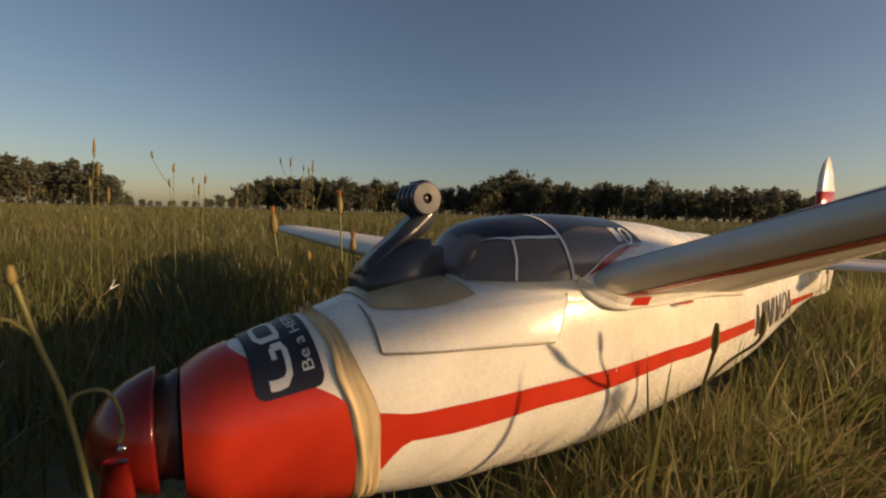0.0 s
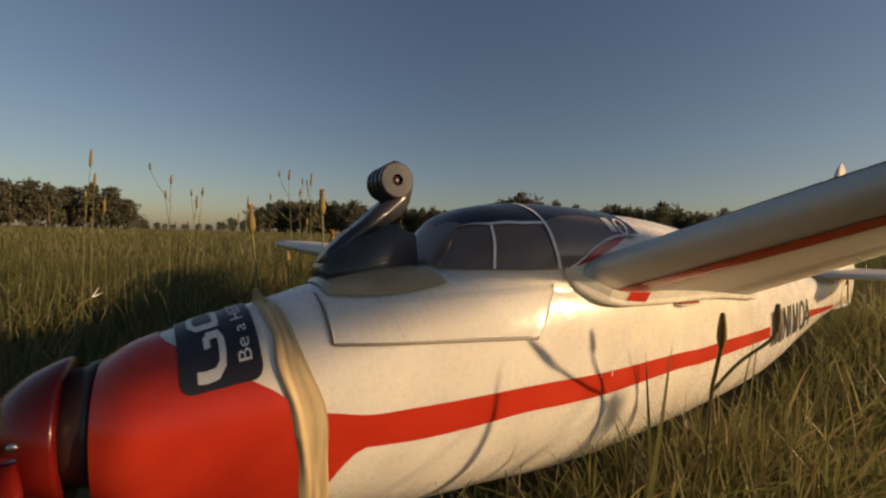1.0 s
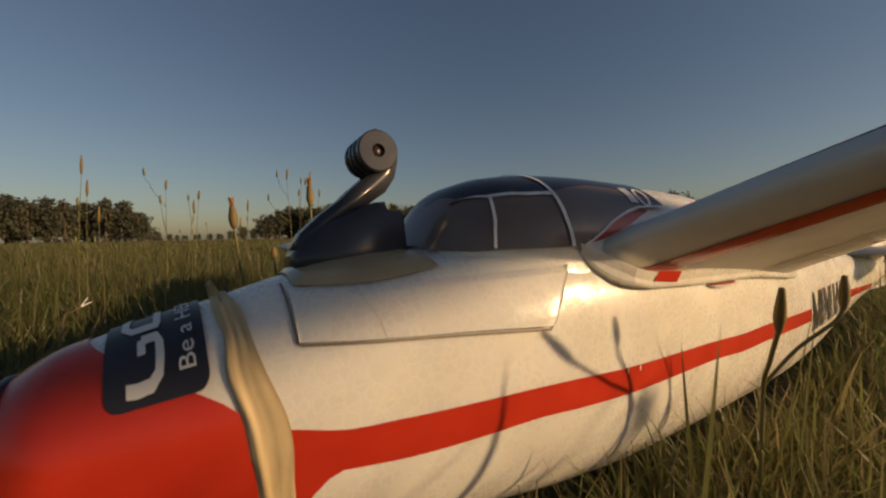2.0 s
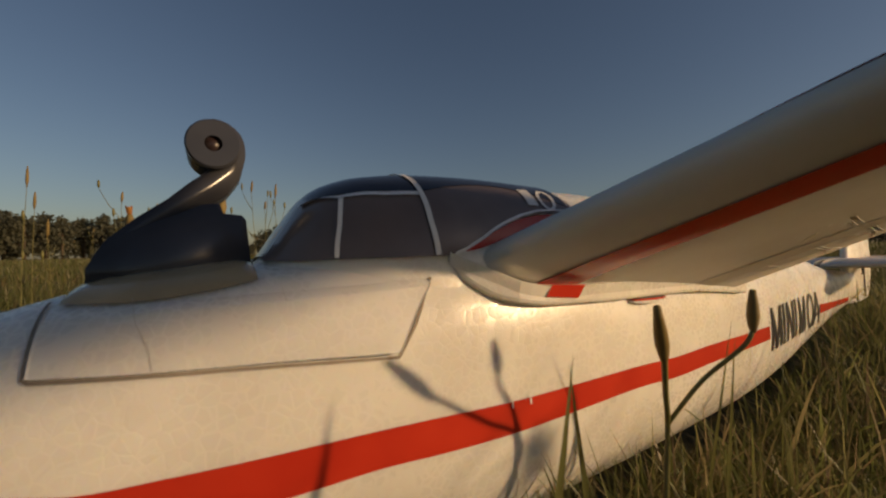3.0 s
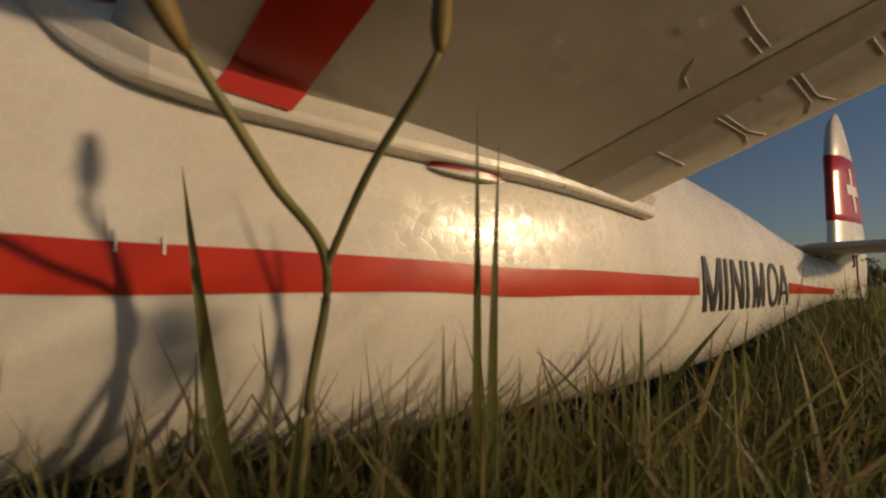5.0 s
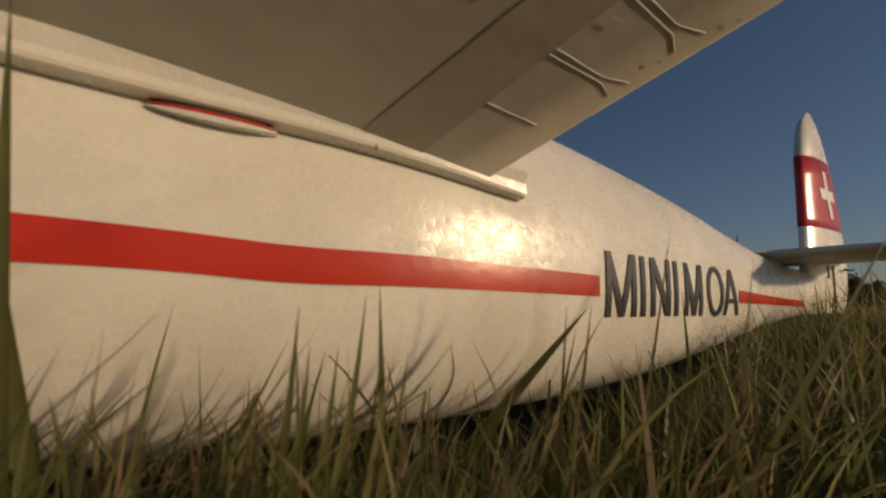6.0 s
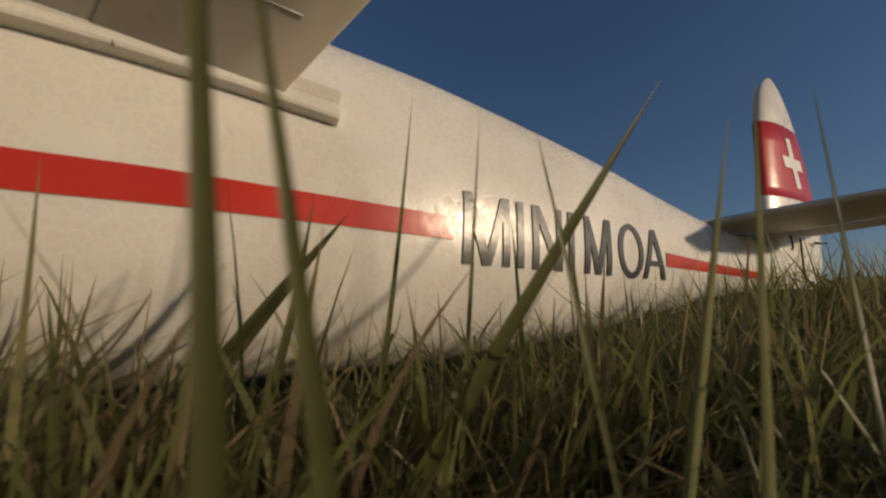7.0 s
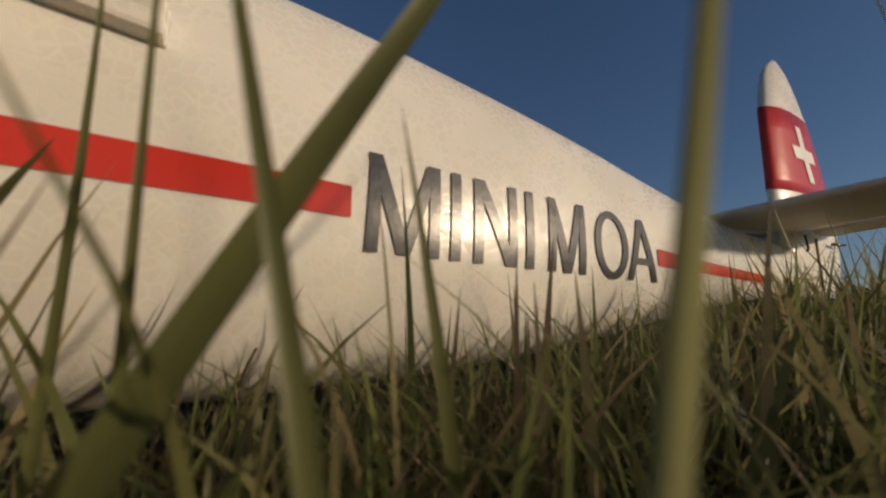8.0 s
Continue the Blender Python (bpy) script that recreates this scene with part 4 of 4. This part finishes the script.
# ---- grass ----
def blades(name, xy, height, width, lean, material, seed, label, segments=4, z0=-0.006, parent=None):
    """Many grass blades as one mesh: tapering, bent ribbons with a folded keel."""
    rng = np.random.default_rng(seed)
    n = len(xy)
    az, face = rng.uniform(0, 2 * np.pi, n), rng.uniform(0, 2 * np.pi, n)
    u = np.linspace(0, 1, segments + 1)
    bend = lean[:, None] * height[:, None] * u[None] ** 1.8
    cx = xy[:, 0:1] + np.cos(az)[:, None] * bend
    cy = xy[:, 1:2] + np.sin(az)[:, None] * bend
    cz = z0 + height[:, None] * u[None] * (1 - .28 * np.minimum(lean, 1.4)[:, None] * u[None] ** 1.5)
    half = .5 * width[:, None] * np.clip(1.0 - u[None] ** 2.2, 0.03, 1) * (.75 + .5 * np.minimum(u[None] * 4, 1) - .25)
    wx, wy = np.cos(face)[:, None] * half, np.sin(face)[:, None] * half
    pts = np.empty((n, segments + 1, 2, 3), np.float32)
    pts[:, :, 0] = np.stack([cx - wx, cy - wy, cz], -1)
    pts[:, :, 1] = np.stack([cx + wx, cy + wy, cz], -1)
    k = (segments + 1) * 2
    one = np.array([[2 * i, 2 * i + 1, 2 * i + 3, 2 * i + 2] for i in range(segments)])
    loops = (np.arange(n)[:, None, None] * k + one[None]).reshape(-1).astype(np.int32)
    me = bpy.data.meshes.new(name)
    me.vertices.add(n * k)
    me.vertices.foreach_set("co", pts.reshape(-1))
    me.loops.add(len(loops))
    me.loops.foreach_set("vertex_index", loops)
    me.polygons.add(n * segments)
    me.polygons.foreach_set("loop_start", np.arange(0, len(loops), 4, dtype=np.int32))
    me.polygons.foreach_set("use_smooth", np.ones(n * segments, dtype=bool))
    me.update(calc_edges=True)
    me.validate()
    me.materials.append(material)
    ob = new(name, me)
    return tagged(ob, label, "grass", kind="stuff")


E1 = np.array([math.cos(radians(38.9)), math.sin(radians(38.9))])
N1 = np.array([-E1[1], E1[0]])
O1 = np.array([.1176, .5782])
WAY = np.array([tuple(m.translation) for t, m in PATH])


def to_local(xy):
    q = xy - O1
    return q @ E1, q @ N1


def off_glider(xy, margin=0.0):
    s, d = to_local(xy)
    hw = np.interp(s, [-.21, -.15, -.1, 0, .15, .3, .5, .7, .9, 1.02], [.02, .03, .04, .05, .06, .058, .045, .025, .008, .006])
    return (s < -.21) | (s > 1.04) | (np.abs(d) > hw + margin)


def clear_of_path(xy, height, room):
    """Blades that would touch the lens are left out."""
    ok = np.ones(len(xy), bool)
    fine = np.array([WAY[0] + 0 * WAY[0]] + [WAY[i] + (WAY[i + 1] - WAY[i]) * j / 8 for i in range(len(WAY) - 1) for j in range(8)] + [WAY[-1]])
    for p in fine:
        near = np.hypot(xy[:, 0] - p[0], xy[:, 1] - p[1]) < room
        ok &= ~(near & (height > p[2] - .03))
    return ok


def local_patch(rng, n, s0, s1, d0, d1):
    s, d = rng.uniform(s0, s1, n), rng.uniform(d0, d1, n)
    return O1 + s[:, None] * E1 + d[:, None] * N1


def wedge(rng, n, r0, r1, a0, a1, power=1.0):
    r = r0 + (r1 - r0) * rng.uniform(0, 1, n) ** power
    a = np.radians(rng.uniform(a0, a1, n) + 90)
    return np.stack([.3 + r * np.cos(a), .4 + r * np.sin(a)], -1)


def tufted(xy, scale, seed):
    """Uneven growth: a factor from slow noise."""
    rng = np.random.default_rng(seed)
    f = np.zeros(len(xy))
    for k in range(5):
        w = rng.normal(0, 1, 2) * scale * (1 + k * .6)
        f += np.sin(xy @ w + rng.uniform(0, 6.28)) / (1 + k * .4)
    return f / 3.2


def grow_grass():
    rng = np.random.default_rng(7)
    # short turf round the glider
    xy = np.concatenate([local_patch(rng, 20000, -.5, 1.7, -.62, .12), local_patch(rng, 9000, -.3, 1.3, -.2, -.03)])
    h = np.clip(rng.normal(.05, .016, len(xy)) * (1 + .35 * tufted(xy, 14, 1)), .015, .095)
    h *= np.interp(to_local(xy)[0], [-.3, 0, .3], [.75, .85, 1.05])
    ok = off_glider(xy) & clear_of_path(xy, h, .05)
    xy, h = xy[ok], h[ok]
    blades("short_grass", xy, h, rng.uniform(.0016, .0036, len(xy)), np.abs(rng.normal(.55, .35, len(xy))), GRASS, 3, "short trampled green and brown grass")
    # taller blades that stand before the fuselage
    xy = np.concatenate([local_patch(rng, 260, -.3, .0, -.17, -.05), local_patch(rng, 650, -.12, 1.2, -.17, -.05), local_patch(rng, 240, .1, .62, -.19, -.10), local_patch(rng, 450, .2, 1.7, -.62, -.17), local_patch(rng, 420, .28, .95, -.42, -.12)])
    h = np.clip(rng.normal(.085, .02, len(xy)), .05, .13)
    ok = off_glider(xy, .01) & clear_of_path(xy, h, .07)
    xy, h = xy[ok], h[ok]
    blades("tall_grass", xy, h, rng.uniform(.0022, .0046, len(xy)), np.abs(rng.normal(.4, .25, len(xy))), GRASS, 4, "taller green grass blades beside the glider", 6)
    # thick growth along the near side of the fuselage
    xy = np.concatenate([local_patch(rng, 4200, -.12, .36, -.17, -.055), local_patch(rng, 1700, .02, .48, -.215, -.10), local_patch(rng, 1300, -.3, -.12, -.17, -.03), local_patch(rng, 1900, .12, .42, -.28, -.15)])
    s, d = to_local(xy)
    h = np.clip(rng.normal(.068, .017, len(xy)), .03, .11) * np.interp(s, [-.3, -.12, -.02, .06, .26, .36], [.9, .8, .85, 1.12, 1.1, .8])
    ok = off_glider(xy, .004) & clear_of_path(xy, h, .05)
    xy, h = xy[ok], h[ok]
    blades("thick_grass", xy, h, rng.uniform(.0016, .0036, len(xy)), np.abs(rng.normal(.5, .3, len(xy))), GRASS, 14, "thick green grass grown against the fuselage", 5)
    # taller growth round the tail
    xy = np.concatenate([local_patch(rng, 2100, .48, 1.2, -.22, -.005), local_patch(rng, 2600, .40, 1.08, -.13, -.015)])
    s, d = to_local(xy)
    h = np.clip(rng.normal(.078, .018, len(xy)), .03, .13) * np.interp(s, [.40, .55, .7, .9, 1.05, 1.2], [.72, .95, 1.2, 1.6, 1.65, 1.3])
    ok = off_glider(xy, .003) & clear_of_path(xy, h, .06)
    xy, h = xy[ok], h[ok]
    blades("tail_grass", xy, h, rng.uniform(.0018, .0040, len(xy)), np.abs(rng.normal(.45, .3, len(xy))), GRASS, 15, "green and brown grass grown round the tail", 5)
    # tall growth on the sunward side, whose shade lies on the lower fuselage
    xy = local_patch(rng, 2000, -.1, 1.5, -1.15, -.33)
    h = np.clip(rng.normal(.205, .05, len(xy)) * (1 + .3 * tufted(xy, 8, 11)), .06, .3)
    ok = clear_of_path(xy, h, .08)
    xy, h = xy[ok], h[ok]
    blades("sunward_grass", xy, h, rng.uniform(.0025, .005, len(xy)), np.abs(rng.normal(.4, .25, len(xy))), GRASS, 16, "tall green grass on the sunny side of the glider", 5)
    # dry matted straw
    xy = np.concatenate([local_patch(rng, 8000, -.5, 1.7, -.62, .1), local_patch(rng, 3500, .35, 1.2, -.32, -.03)])
    h = rng.uniform(.02, .075, len(xy))
    ok = off_glider(xy) & clear_of_path(xy, h, .05)
    xy, h = xy[ok], h[ok]
    blades("dry_straw", xy, h, rng.uniform(.001, .0022, len(xy)), rng.uniform(.6, 1.8, len(xy)), STRAW, 5, "dry matted straw between the grass")
    # meadow beyond, thinning out with distance
    xy = np.concatenate([wedge(rng, 52000, .5, 3.2, -62, 78, .8), wedge(rng, 60000, .0, 3.2, 78, 298, .6)])
    s, d = to_local(xy)
    keep = ~((s > -.5) & (s < 1.7) & (d > -.62) & (d < .1)) & off_glider(xy, .02)
    xy, s, d = xy[keep], s[keep], d[keep]
    tall = np.where(d > .1, .085, .042)
    h = np.clip(rng.normal(1, .25, len(xy)) * tall * (1 + .25 * tufted(xy, 3, 2)), .02, .16)
    ok = clear_of_path(xy, h, .06)
    xy, h = xy[ok], h[ok]
    blades("meadow_grass", xy, h, rng.uniform(.002, .0045, len(xy)), np.abs(rng.normal(.35, .25, len(xy))), MEADOW, 6, "knee-low meadow grass in evening sun", 3)
    xy = np.concatenate([wedge(rng, 60000, 3.0, 12, -60, 76, .75), wedge(rng, 70000, 3.0, 12, 76, 300, .75)])
    h = np.clip(rng.normal(.11, .03, len(xy)) * (1 + .3 * tufted(xy, 1.2, 3)), .03, .2)
    blades("meadow_grass", xy, h, rng.uniform(.006, .012, len(xy)), np.abs(rng.normal(.3, .2, len(xy))), MEADOW, 8, "meadow grass in evening sun", 2)
    xy = np.concatenate([wedge(rng, 60000, 11, 60, -60, 76, .8), wedge(rng, 60000, 11, 60, 76, 300, .8)])
    h = np.clip(rng.normal(.15, .04, len(xy)) * (1 + .3 * tufted(xy, .3, 4)), .04, .26)
    blades("meadow_grass", xy, h, rng.uniform(.03, .07, len(xy)), np.abs(rng.normal(.3, .2, len(xy))), MEADOW, 9, "distant meadow grass in evening sun", 1)


grow_grass()


# ---- flower stalks ----
def flower(stem, radius, bud_at, bud_dir, bud_len, bud_r, petals, label, group="", name="flower_stalk"):
    """A thin stem with a swollen bud; petals are the dry tuft on top."""
    root = thing(name, Matrix.Translation(Vector(stem[0])), label, "wild flower", group)
    o = Vector(stem[0])
    v, f = tube([Vector(p) - o for p in stem], radius, 8)
    mesh_object("stem", v, f, STALK, root)
    d = Vector(bud_dir).normalized()
    c = Vector(bud_at) - o
    prof = [(0, .35), (.12, .7), (.35, 1.0), (.6, .92), (.85, .66), (1.0, .5)]
    v, f = tube([c + d * (bud_len * q) for q, r in prof], [bud_r * r for q, r in prof], 10)
    mesh_object("bud", v, f, BUD, root, "closed green-brown bud")
    if petals:
        rng = random.Random(int(c.x * 1e5) + 3)
        verts, faces = [], []
        e = c + d * bud_len
        for k in range(14):
            a = rng.uniform(0, 6.28)
            w = Vector((math.cos(a), math.sin(a), 0)) * bud_r * .6
            t = e + d * bud_len * rng.uniform(.18, .38) + w * rng.uniform(.8, 1.5)
            q = Vector((-w.y, w.x, 0)) * .5
            i = len(verts)
            verts += [e + w * .5 - q, e + w * .5 + q, t + q * .6, t - q * .6]
            faces.append((i, i + 1, i + 2, i + 3))
        mesh_object("petals", verts, faces, PETAL, root, "dry orange petals")
    return root


def lw(s, d, z):
    """A place given along the glider's axes, in the world."""
    return PLANE @ Vector((s, d, z))


def curve_through(points, n=14):
    pts = [Vector(p) for p in points]
    out = []
    for i in range(len(pts) - 1):
        p0, p1, p2, p3 = pts[max(i - 1, 0)], pts[i], pts[i + 1], pts[min(i + 2, len(pts) - 1)]
        for k in range(n):
            t = k / n
            out.append(.5 * (2 * p1 + (p2 - p0) * t + (2 * p0 - 5 * p1 + 4 * p2 - p3) * t * t + (3 * p1 - p0 - 3 * p2 + p3) * t ** 3))
    out.append(pts[-1])
    return out


# forked stalk with two drooping seed buds close beside the fuselage
fork = lw(.182, -.131, .124)
stem = curve_through([lw(.178, -.128, -.005), lw(.176, -.128, .05), lw(.178, -.130, .09), fork, lw(.168, -.140, .142), lw(.153, -.150, .162)])
flower(stem, .0012, lw(.153, -.150, .161), lw(.140, -.157, .184) - lw(.153, -.150, .161), .028, .0026, False, "forked green stalk with a closed bud beside the fuselage", "buds by the fuselage")
stem = curve_through([fork, lw(.1885, -.144, .145), lw(.1955, -.158, .161), lw(.1985, -.161, .168)])
flower(stem, .0010, lw(.1985, -.161, .167), lw(.199, -.162, .185) - lw(.1985, -.161, .167), .018, .0024, False, "green side stalk with a closed bud beside the fuselage", "buds by the fuselage")

# single blades that stand out before the fuselage and close to the path
def lone_blade(foot, tip, width, sag=0.0, turn=0.0, material=None, label="long green blade of grass beside the fuselage"):
    """A long blade: a tapering folded ribbon from its foot to its tip."""
    a, c = lw(*foot), lw(*tip)
    front = Matrix.Rotation(radians(turn), 3, 'Z') @ Vector((N1[0], N1[1], 0))
    side_dir = (c - a).cross(-front)
    side_dir.normalize()
    n, verts = 14, []
    for i in range(n + 1):
        u = i / n
        p = a.lerp(c, u) + Vector((E1[0], E1[1], 0)) * sag * math.sin(math.pi * u)
        w = .5 * width * max(.02, min(1.0, .55 + 1.6 * u) * (1 - u ** 2.6))
        verts += [p - side_dir * w, p + front * w * .45, p + side_dir * w]
    faces = grid_faces(n + 1, 3)
    o = lw(*foot)
    ob = mesh_object("grass_blade", [q - o for q in verts], faces, material or LONE)
    ob.location = o
    rib = [v + front * .0002 for v in verts[1:-3:3]]
    v, f = tube([q - o for q in rib], [max(.00008, width * .05 * (1 - i / len(rib))) for i in range(len(rib))], 5)
    mesh_object("midrib", v, f, STALK, ob)
    return tagged(ob, label, "grass blade", "long grass blades")


for foot, tip, width, sag in (
        ((.060, -.1414, -.012), (.108, -.1467, .172), .0078, .002), ((.1746, -.0955, -.012), (.149, -.1055, .152), .0058, -.001),
        ((.2412, -.0995, -.012), (.219, -.144, .168), .0045, .001), ((.2348, -.1195, -.012), (.2285, -.1408, .160), .0050, -.001),
        ((.205, -.128, -.004), (.214, -.132, .108), .0036, .003), ((.06, -.135, -.004), (.052, -.136, .085), .0034, .0), ((.115, -.12, -.004), (.135, -.128, .088), .0030, .004),
        ((.31, -.12, -.004), (.303, -.13, .11), .0034, .0), ((.36, -.12, -.004), (.385, -.13, .105), .0034, .004), ((.135, -.115, -.004), (.128, -.12, .09), .0030, .0)):
    lone_blade(foot, tip, width, sag)
for foot, tip, width, sag in (
        ((.3716, -.2202, -.012), (.3622, -.2252, .118), .0026, .0005), ((.385, -.206, -.012), (.366, -.225, .103), .0026, .001),
        ((.3865, -.1424, -.012), (.4679, -.1883, .130), .0056, -.001), ((.4495, -.1846, -.012), (.4278, -.1821, .112), .0026, .001),
        ((.4213, -.1460, -.012), (.4225, -.1665, .122), .0018, .000), ((.3346, -.0723, .01), (.398, -.1166, .102), .0080, -.002),
        ((.4785, -.2170, -.012), (.5878, -.1777, .166), .0042, .001),
        ((.3556, -.1980, -.012), (.3336, -.1995, .100), .0032, .001), ((.400, -.118, -.012), (.411, -.146, .134), .0022, .002),
        ((.47, -.15, -.012), (.452, -.165, .095), .0034, .002),
        ((.265, -.141, -.004), (.281, -.138, .104), .0036, .003), ((.262, -.140, -.004), (.284, -.136, .095), .0036, .005), ((.262, -.139, -.004), (.291, -.135, .094), .0036, .006),
        ((.264, -.138, -.004), (.298, -.134, .106), .0038, .007), ((.268, -.137, -.004), (.311, -.132, .091), .0036, .008)):
    lone_blade(foot, tip, width, sag)

lone_blade((.4410, -.2102, -.012), (.4525, -.2161, .112), .0019, 0, -80, PALE_BLADE)
lone_blade((.452, -.185, -.012), (.453, -.2105, .105), .0026, 0, -80, PALE_BLADE)


# dry-tipped buds that stand behind the hatch, and the bent stalk before the nose
for foot, top, length, rad, pet in (
        ((-.045, .250, 0), (-.059, .232, .245), .024, .0046, True), ((.010, .235, 0), (.017, .219, .266), .024, .0042, True),
        ((.003, .175, 0), (.012, .162, .219), .020, .0042, True), ((-.02, .228, 0), (-.024, .219, .211), .012, .0034, False)):
    a, c = lw(*foot), lw(*top)
    mid = a.lerp(c, .55) + Vector((.006, -.004, 0))
    stem = curve_through([a, mid, c])
    flower(stem, .0012, c, (c - mid) + Vector((0, 0, .1)), length, rad, pet, "dry-tipped flower bud on a thin green stalk" if pet else "small closed bud on a thin green stalk", "flower buds behind the hatch")
stem = curve_through([lw(-.1785, -.056, -.004), lw(-.1855, -.055, .12), lw(-.1915, -.055, .179), lw(-.1985, -.055, .21), lw(-.2035, -.055, .235)])
root = flower(stem, .0011, lw(-.2040, -.055, .234), (-.1, 0, 1), .008, .0017, False, "green stalk with a bent side shoot before the nose", "", "bent_stalk")
o = lw(-.1785, -.056, -.004)
v, f = tube([q - o for q in curve_through([lw(-.1915, -.055, .179), lw(-.1895, -.055, .185), lw(-.1825, -.055, .1865), lw(-.1775, -.055, .183), lw(-.1745, -.055, .173), lw(-.1745, -.055, .165), lw(-.1760, -.055, .1605)], 6)], .0009, 8)
mesh_object("side_shoot", v, f, STALK, root, "bent green side shoot")
v, f = tube([q - o for q in curve_through([lw(-.1995, -.055, .213), lw(-.2045, -.055, .219), lw(-.2075, -.055, .221), lw(-.2125, -.055, .2215)], 6)], .0008, 8)
mesh_object("side_shoot", v, f, STALK, root, "bent green side shoot")


# a leafy weed on the sunny side, whose shade falls on the fuselage
stem = curve_through([lw(.424, -.379, -.012), lw(.421, -.375, .08), lw(.418, -.372, .174)])
weed = flower(stem, .0016, lw(.418, -.372, .171), (0, 0, 1), .014, .0075, True, "leafy wild flower head standing off the near side of the glider", "", "weed")
weed_rng = random.Random(21)
for k in range(18):
    a, rise, size = weed_rng.uniform(0, 6.28), weed_rng.uniform(-.010, .012), weed_rng.uniform(.009, .016)
    out = Vector((math.cos(a), math.sin(a), weed_rng.uniform(-.3, .5)))
    across = Vector((-math.sin(a), math.cos(a), 0)) * size * .42
    base = lw(.418, -.372, .171 + rise) - lw(.424, -.379, -.012)
    rows = [(0, .15, 0), (.3, .9, .0012), (.6, 1.0, .001), (.85, .6, 0), (1.0, .06, -.0015)]
    verts = [base + out * size * u + across * w * e + Vector((0, 0, lift - abs(e) * .0006)) for u, w, lift in rows for e in (-1, 0, 1)]
    mesh_object("leaf", verts, grid_faces(5, 3), LONE, weed)

# a broken dry stalk caught in the grass beyond the nose
o = lw(-.272, .50, 0)
root = thing("dry_stalk", Matrix.Translation(o), "broken pale dry stalk caught in the meadow grass", "dry grass")
v, f = tube([q - o for q in curve_through([lw(-.272, .50, -.004), lw(-.271, .505, .09), lw(-.268, .52, .145), lw(-.264, .55, .152), lw(-.259, .585, .157)], 6)], .0009, 6)
mesh_object("stem", v, f, STRAW, root)
for tip in ((-.257, .60, .168), (-.251, .592, .160)):
    v, f = tube([q - o for q in curve_through([lw(-.261, .572, .155), lw(*tip)], 6)], [.0008, .0011, .0011, .0009, .0008, .0006, .0004], 6)
    mesh_object("husk", v, f, WHITE_LINE, root, "pale split husk")


# tall seed stalks over the meadow
def seed_stalk(x, y, top, seed):
    rng = random.Random(seed)
    root = thing("seed_stalk", Matrix.Translation((x, y, 0)), "thin tall seed stalk over the meadow grass", "wild grass", "seed stalks in the meadow")
    lean = (rng.uniform(-.12, .12) * top, rng.uniform(-.1, .1) * top)
    pts = curve_through([(0, 0, -.01), (lean[0] * .2, lean[1] * .2, top * .5), (lean[0], lean[1], top)], 6)
    r = .0012
    shapes = [tube(pts, [r * (1 - .6 * i / (len(pts) - 1)) for i in range(len(pts))], 6)]
    end = Vector((lean[0], lean[1], top))
    for k in range(rng.randrange(0, 3)):
        b0 = pts[-1 - rng.randrange(2, 6)]
        e = b0 + Vector((rng.uniform(-.05, .05), rng.uniform(-.03, .03), rng.uniform(.03, .08)))
        shapes.append(tube([b0, b0.lerp(e, .6) + Vector((0, 0, -.006)), e], [.0008, .0007, .0005], 5))
        shapes.append(tube([e, e + Vector((0, 0, .006)), e + Vector((0, 0, .013)), e + Vector((0, 0, .019))], [.001, .0028, .0026, .001], 6))
    v, f = join_shapes(shapes)
    mesh_object("stem", v, f, STALK, root)
    L = rng.uniform(.02, .05)
    v, f = tube([end, end + Vector((.001, 0, L * .3)), end + Vector((.002, 0, L * .7)), end + Vector((.003, 0, L))], [.001, .0030, .0026, .0008], 6)
    mesh_object("seed_head", v, f, BUD, root)
    return root


def seed_stalks():
    rng = random.Random(21)
    for s, d, top in ((-.342, .908, .385), (-.332, .93, .343), (-.184, .925, .367), (-.15, 1.0, .32), (-.129, .927, .343), (.098, .892, .40), (.125, .92, .36), (.145, .883, .385), (.0, 1.2, .33), (-.312, .98, .285)):
        p = lw(s, d, 0)
        seed_stalk(p.x, p.y, top - .03, int(1000 * (s + 2)))
    for k in range(46):
        a, r = radians(90 + rng.uniform(-30, 54)), rng.uniform(1.5, 7)
        seed_stalk(.3 + r * math.cos(a), .4 + r * math.sin(a), rng.uniform(.2, .34) + .012 * r, 300 + k)


seed_stalks()
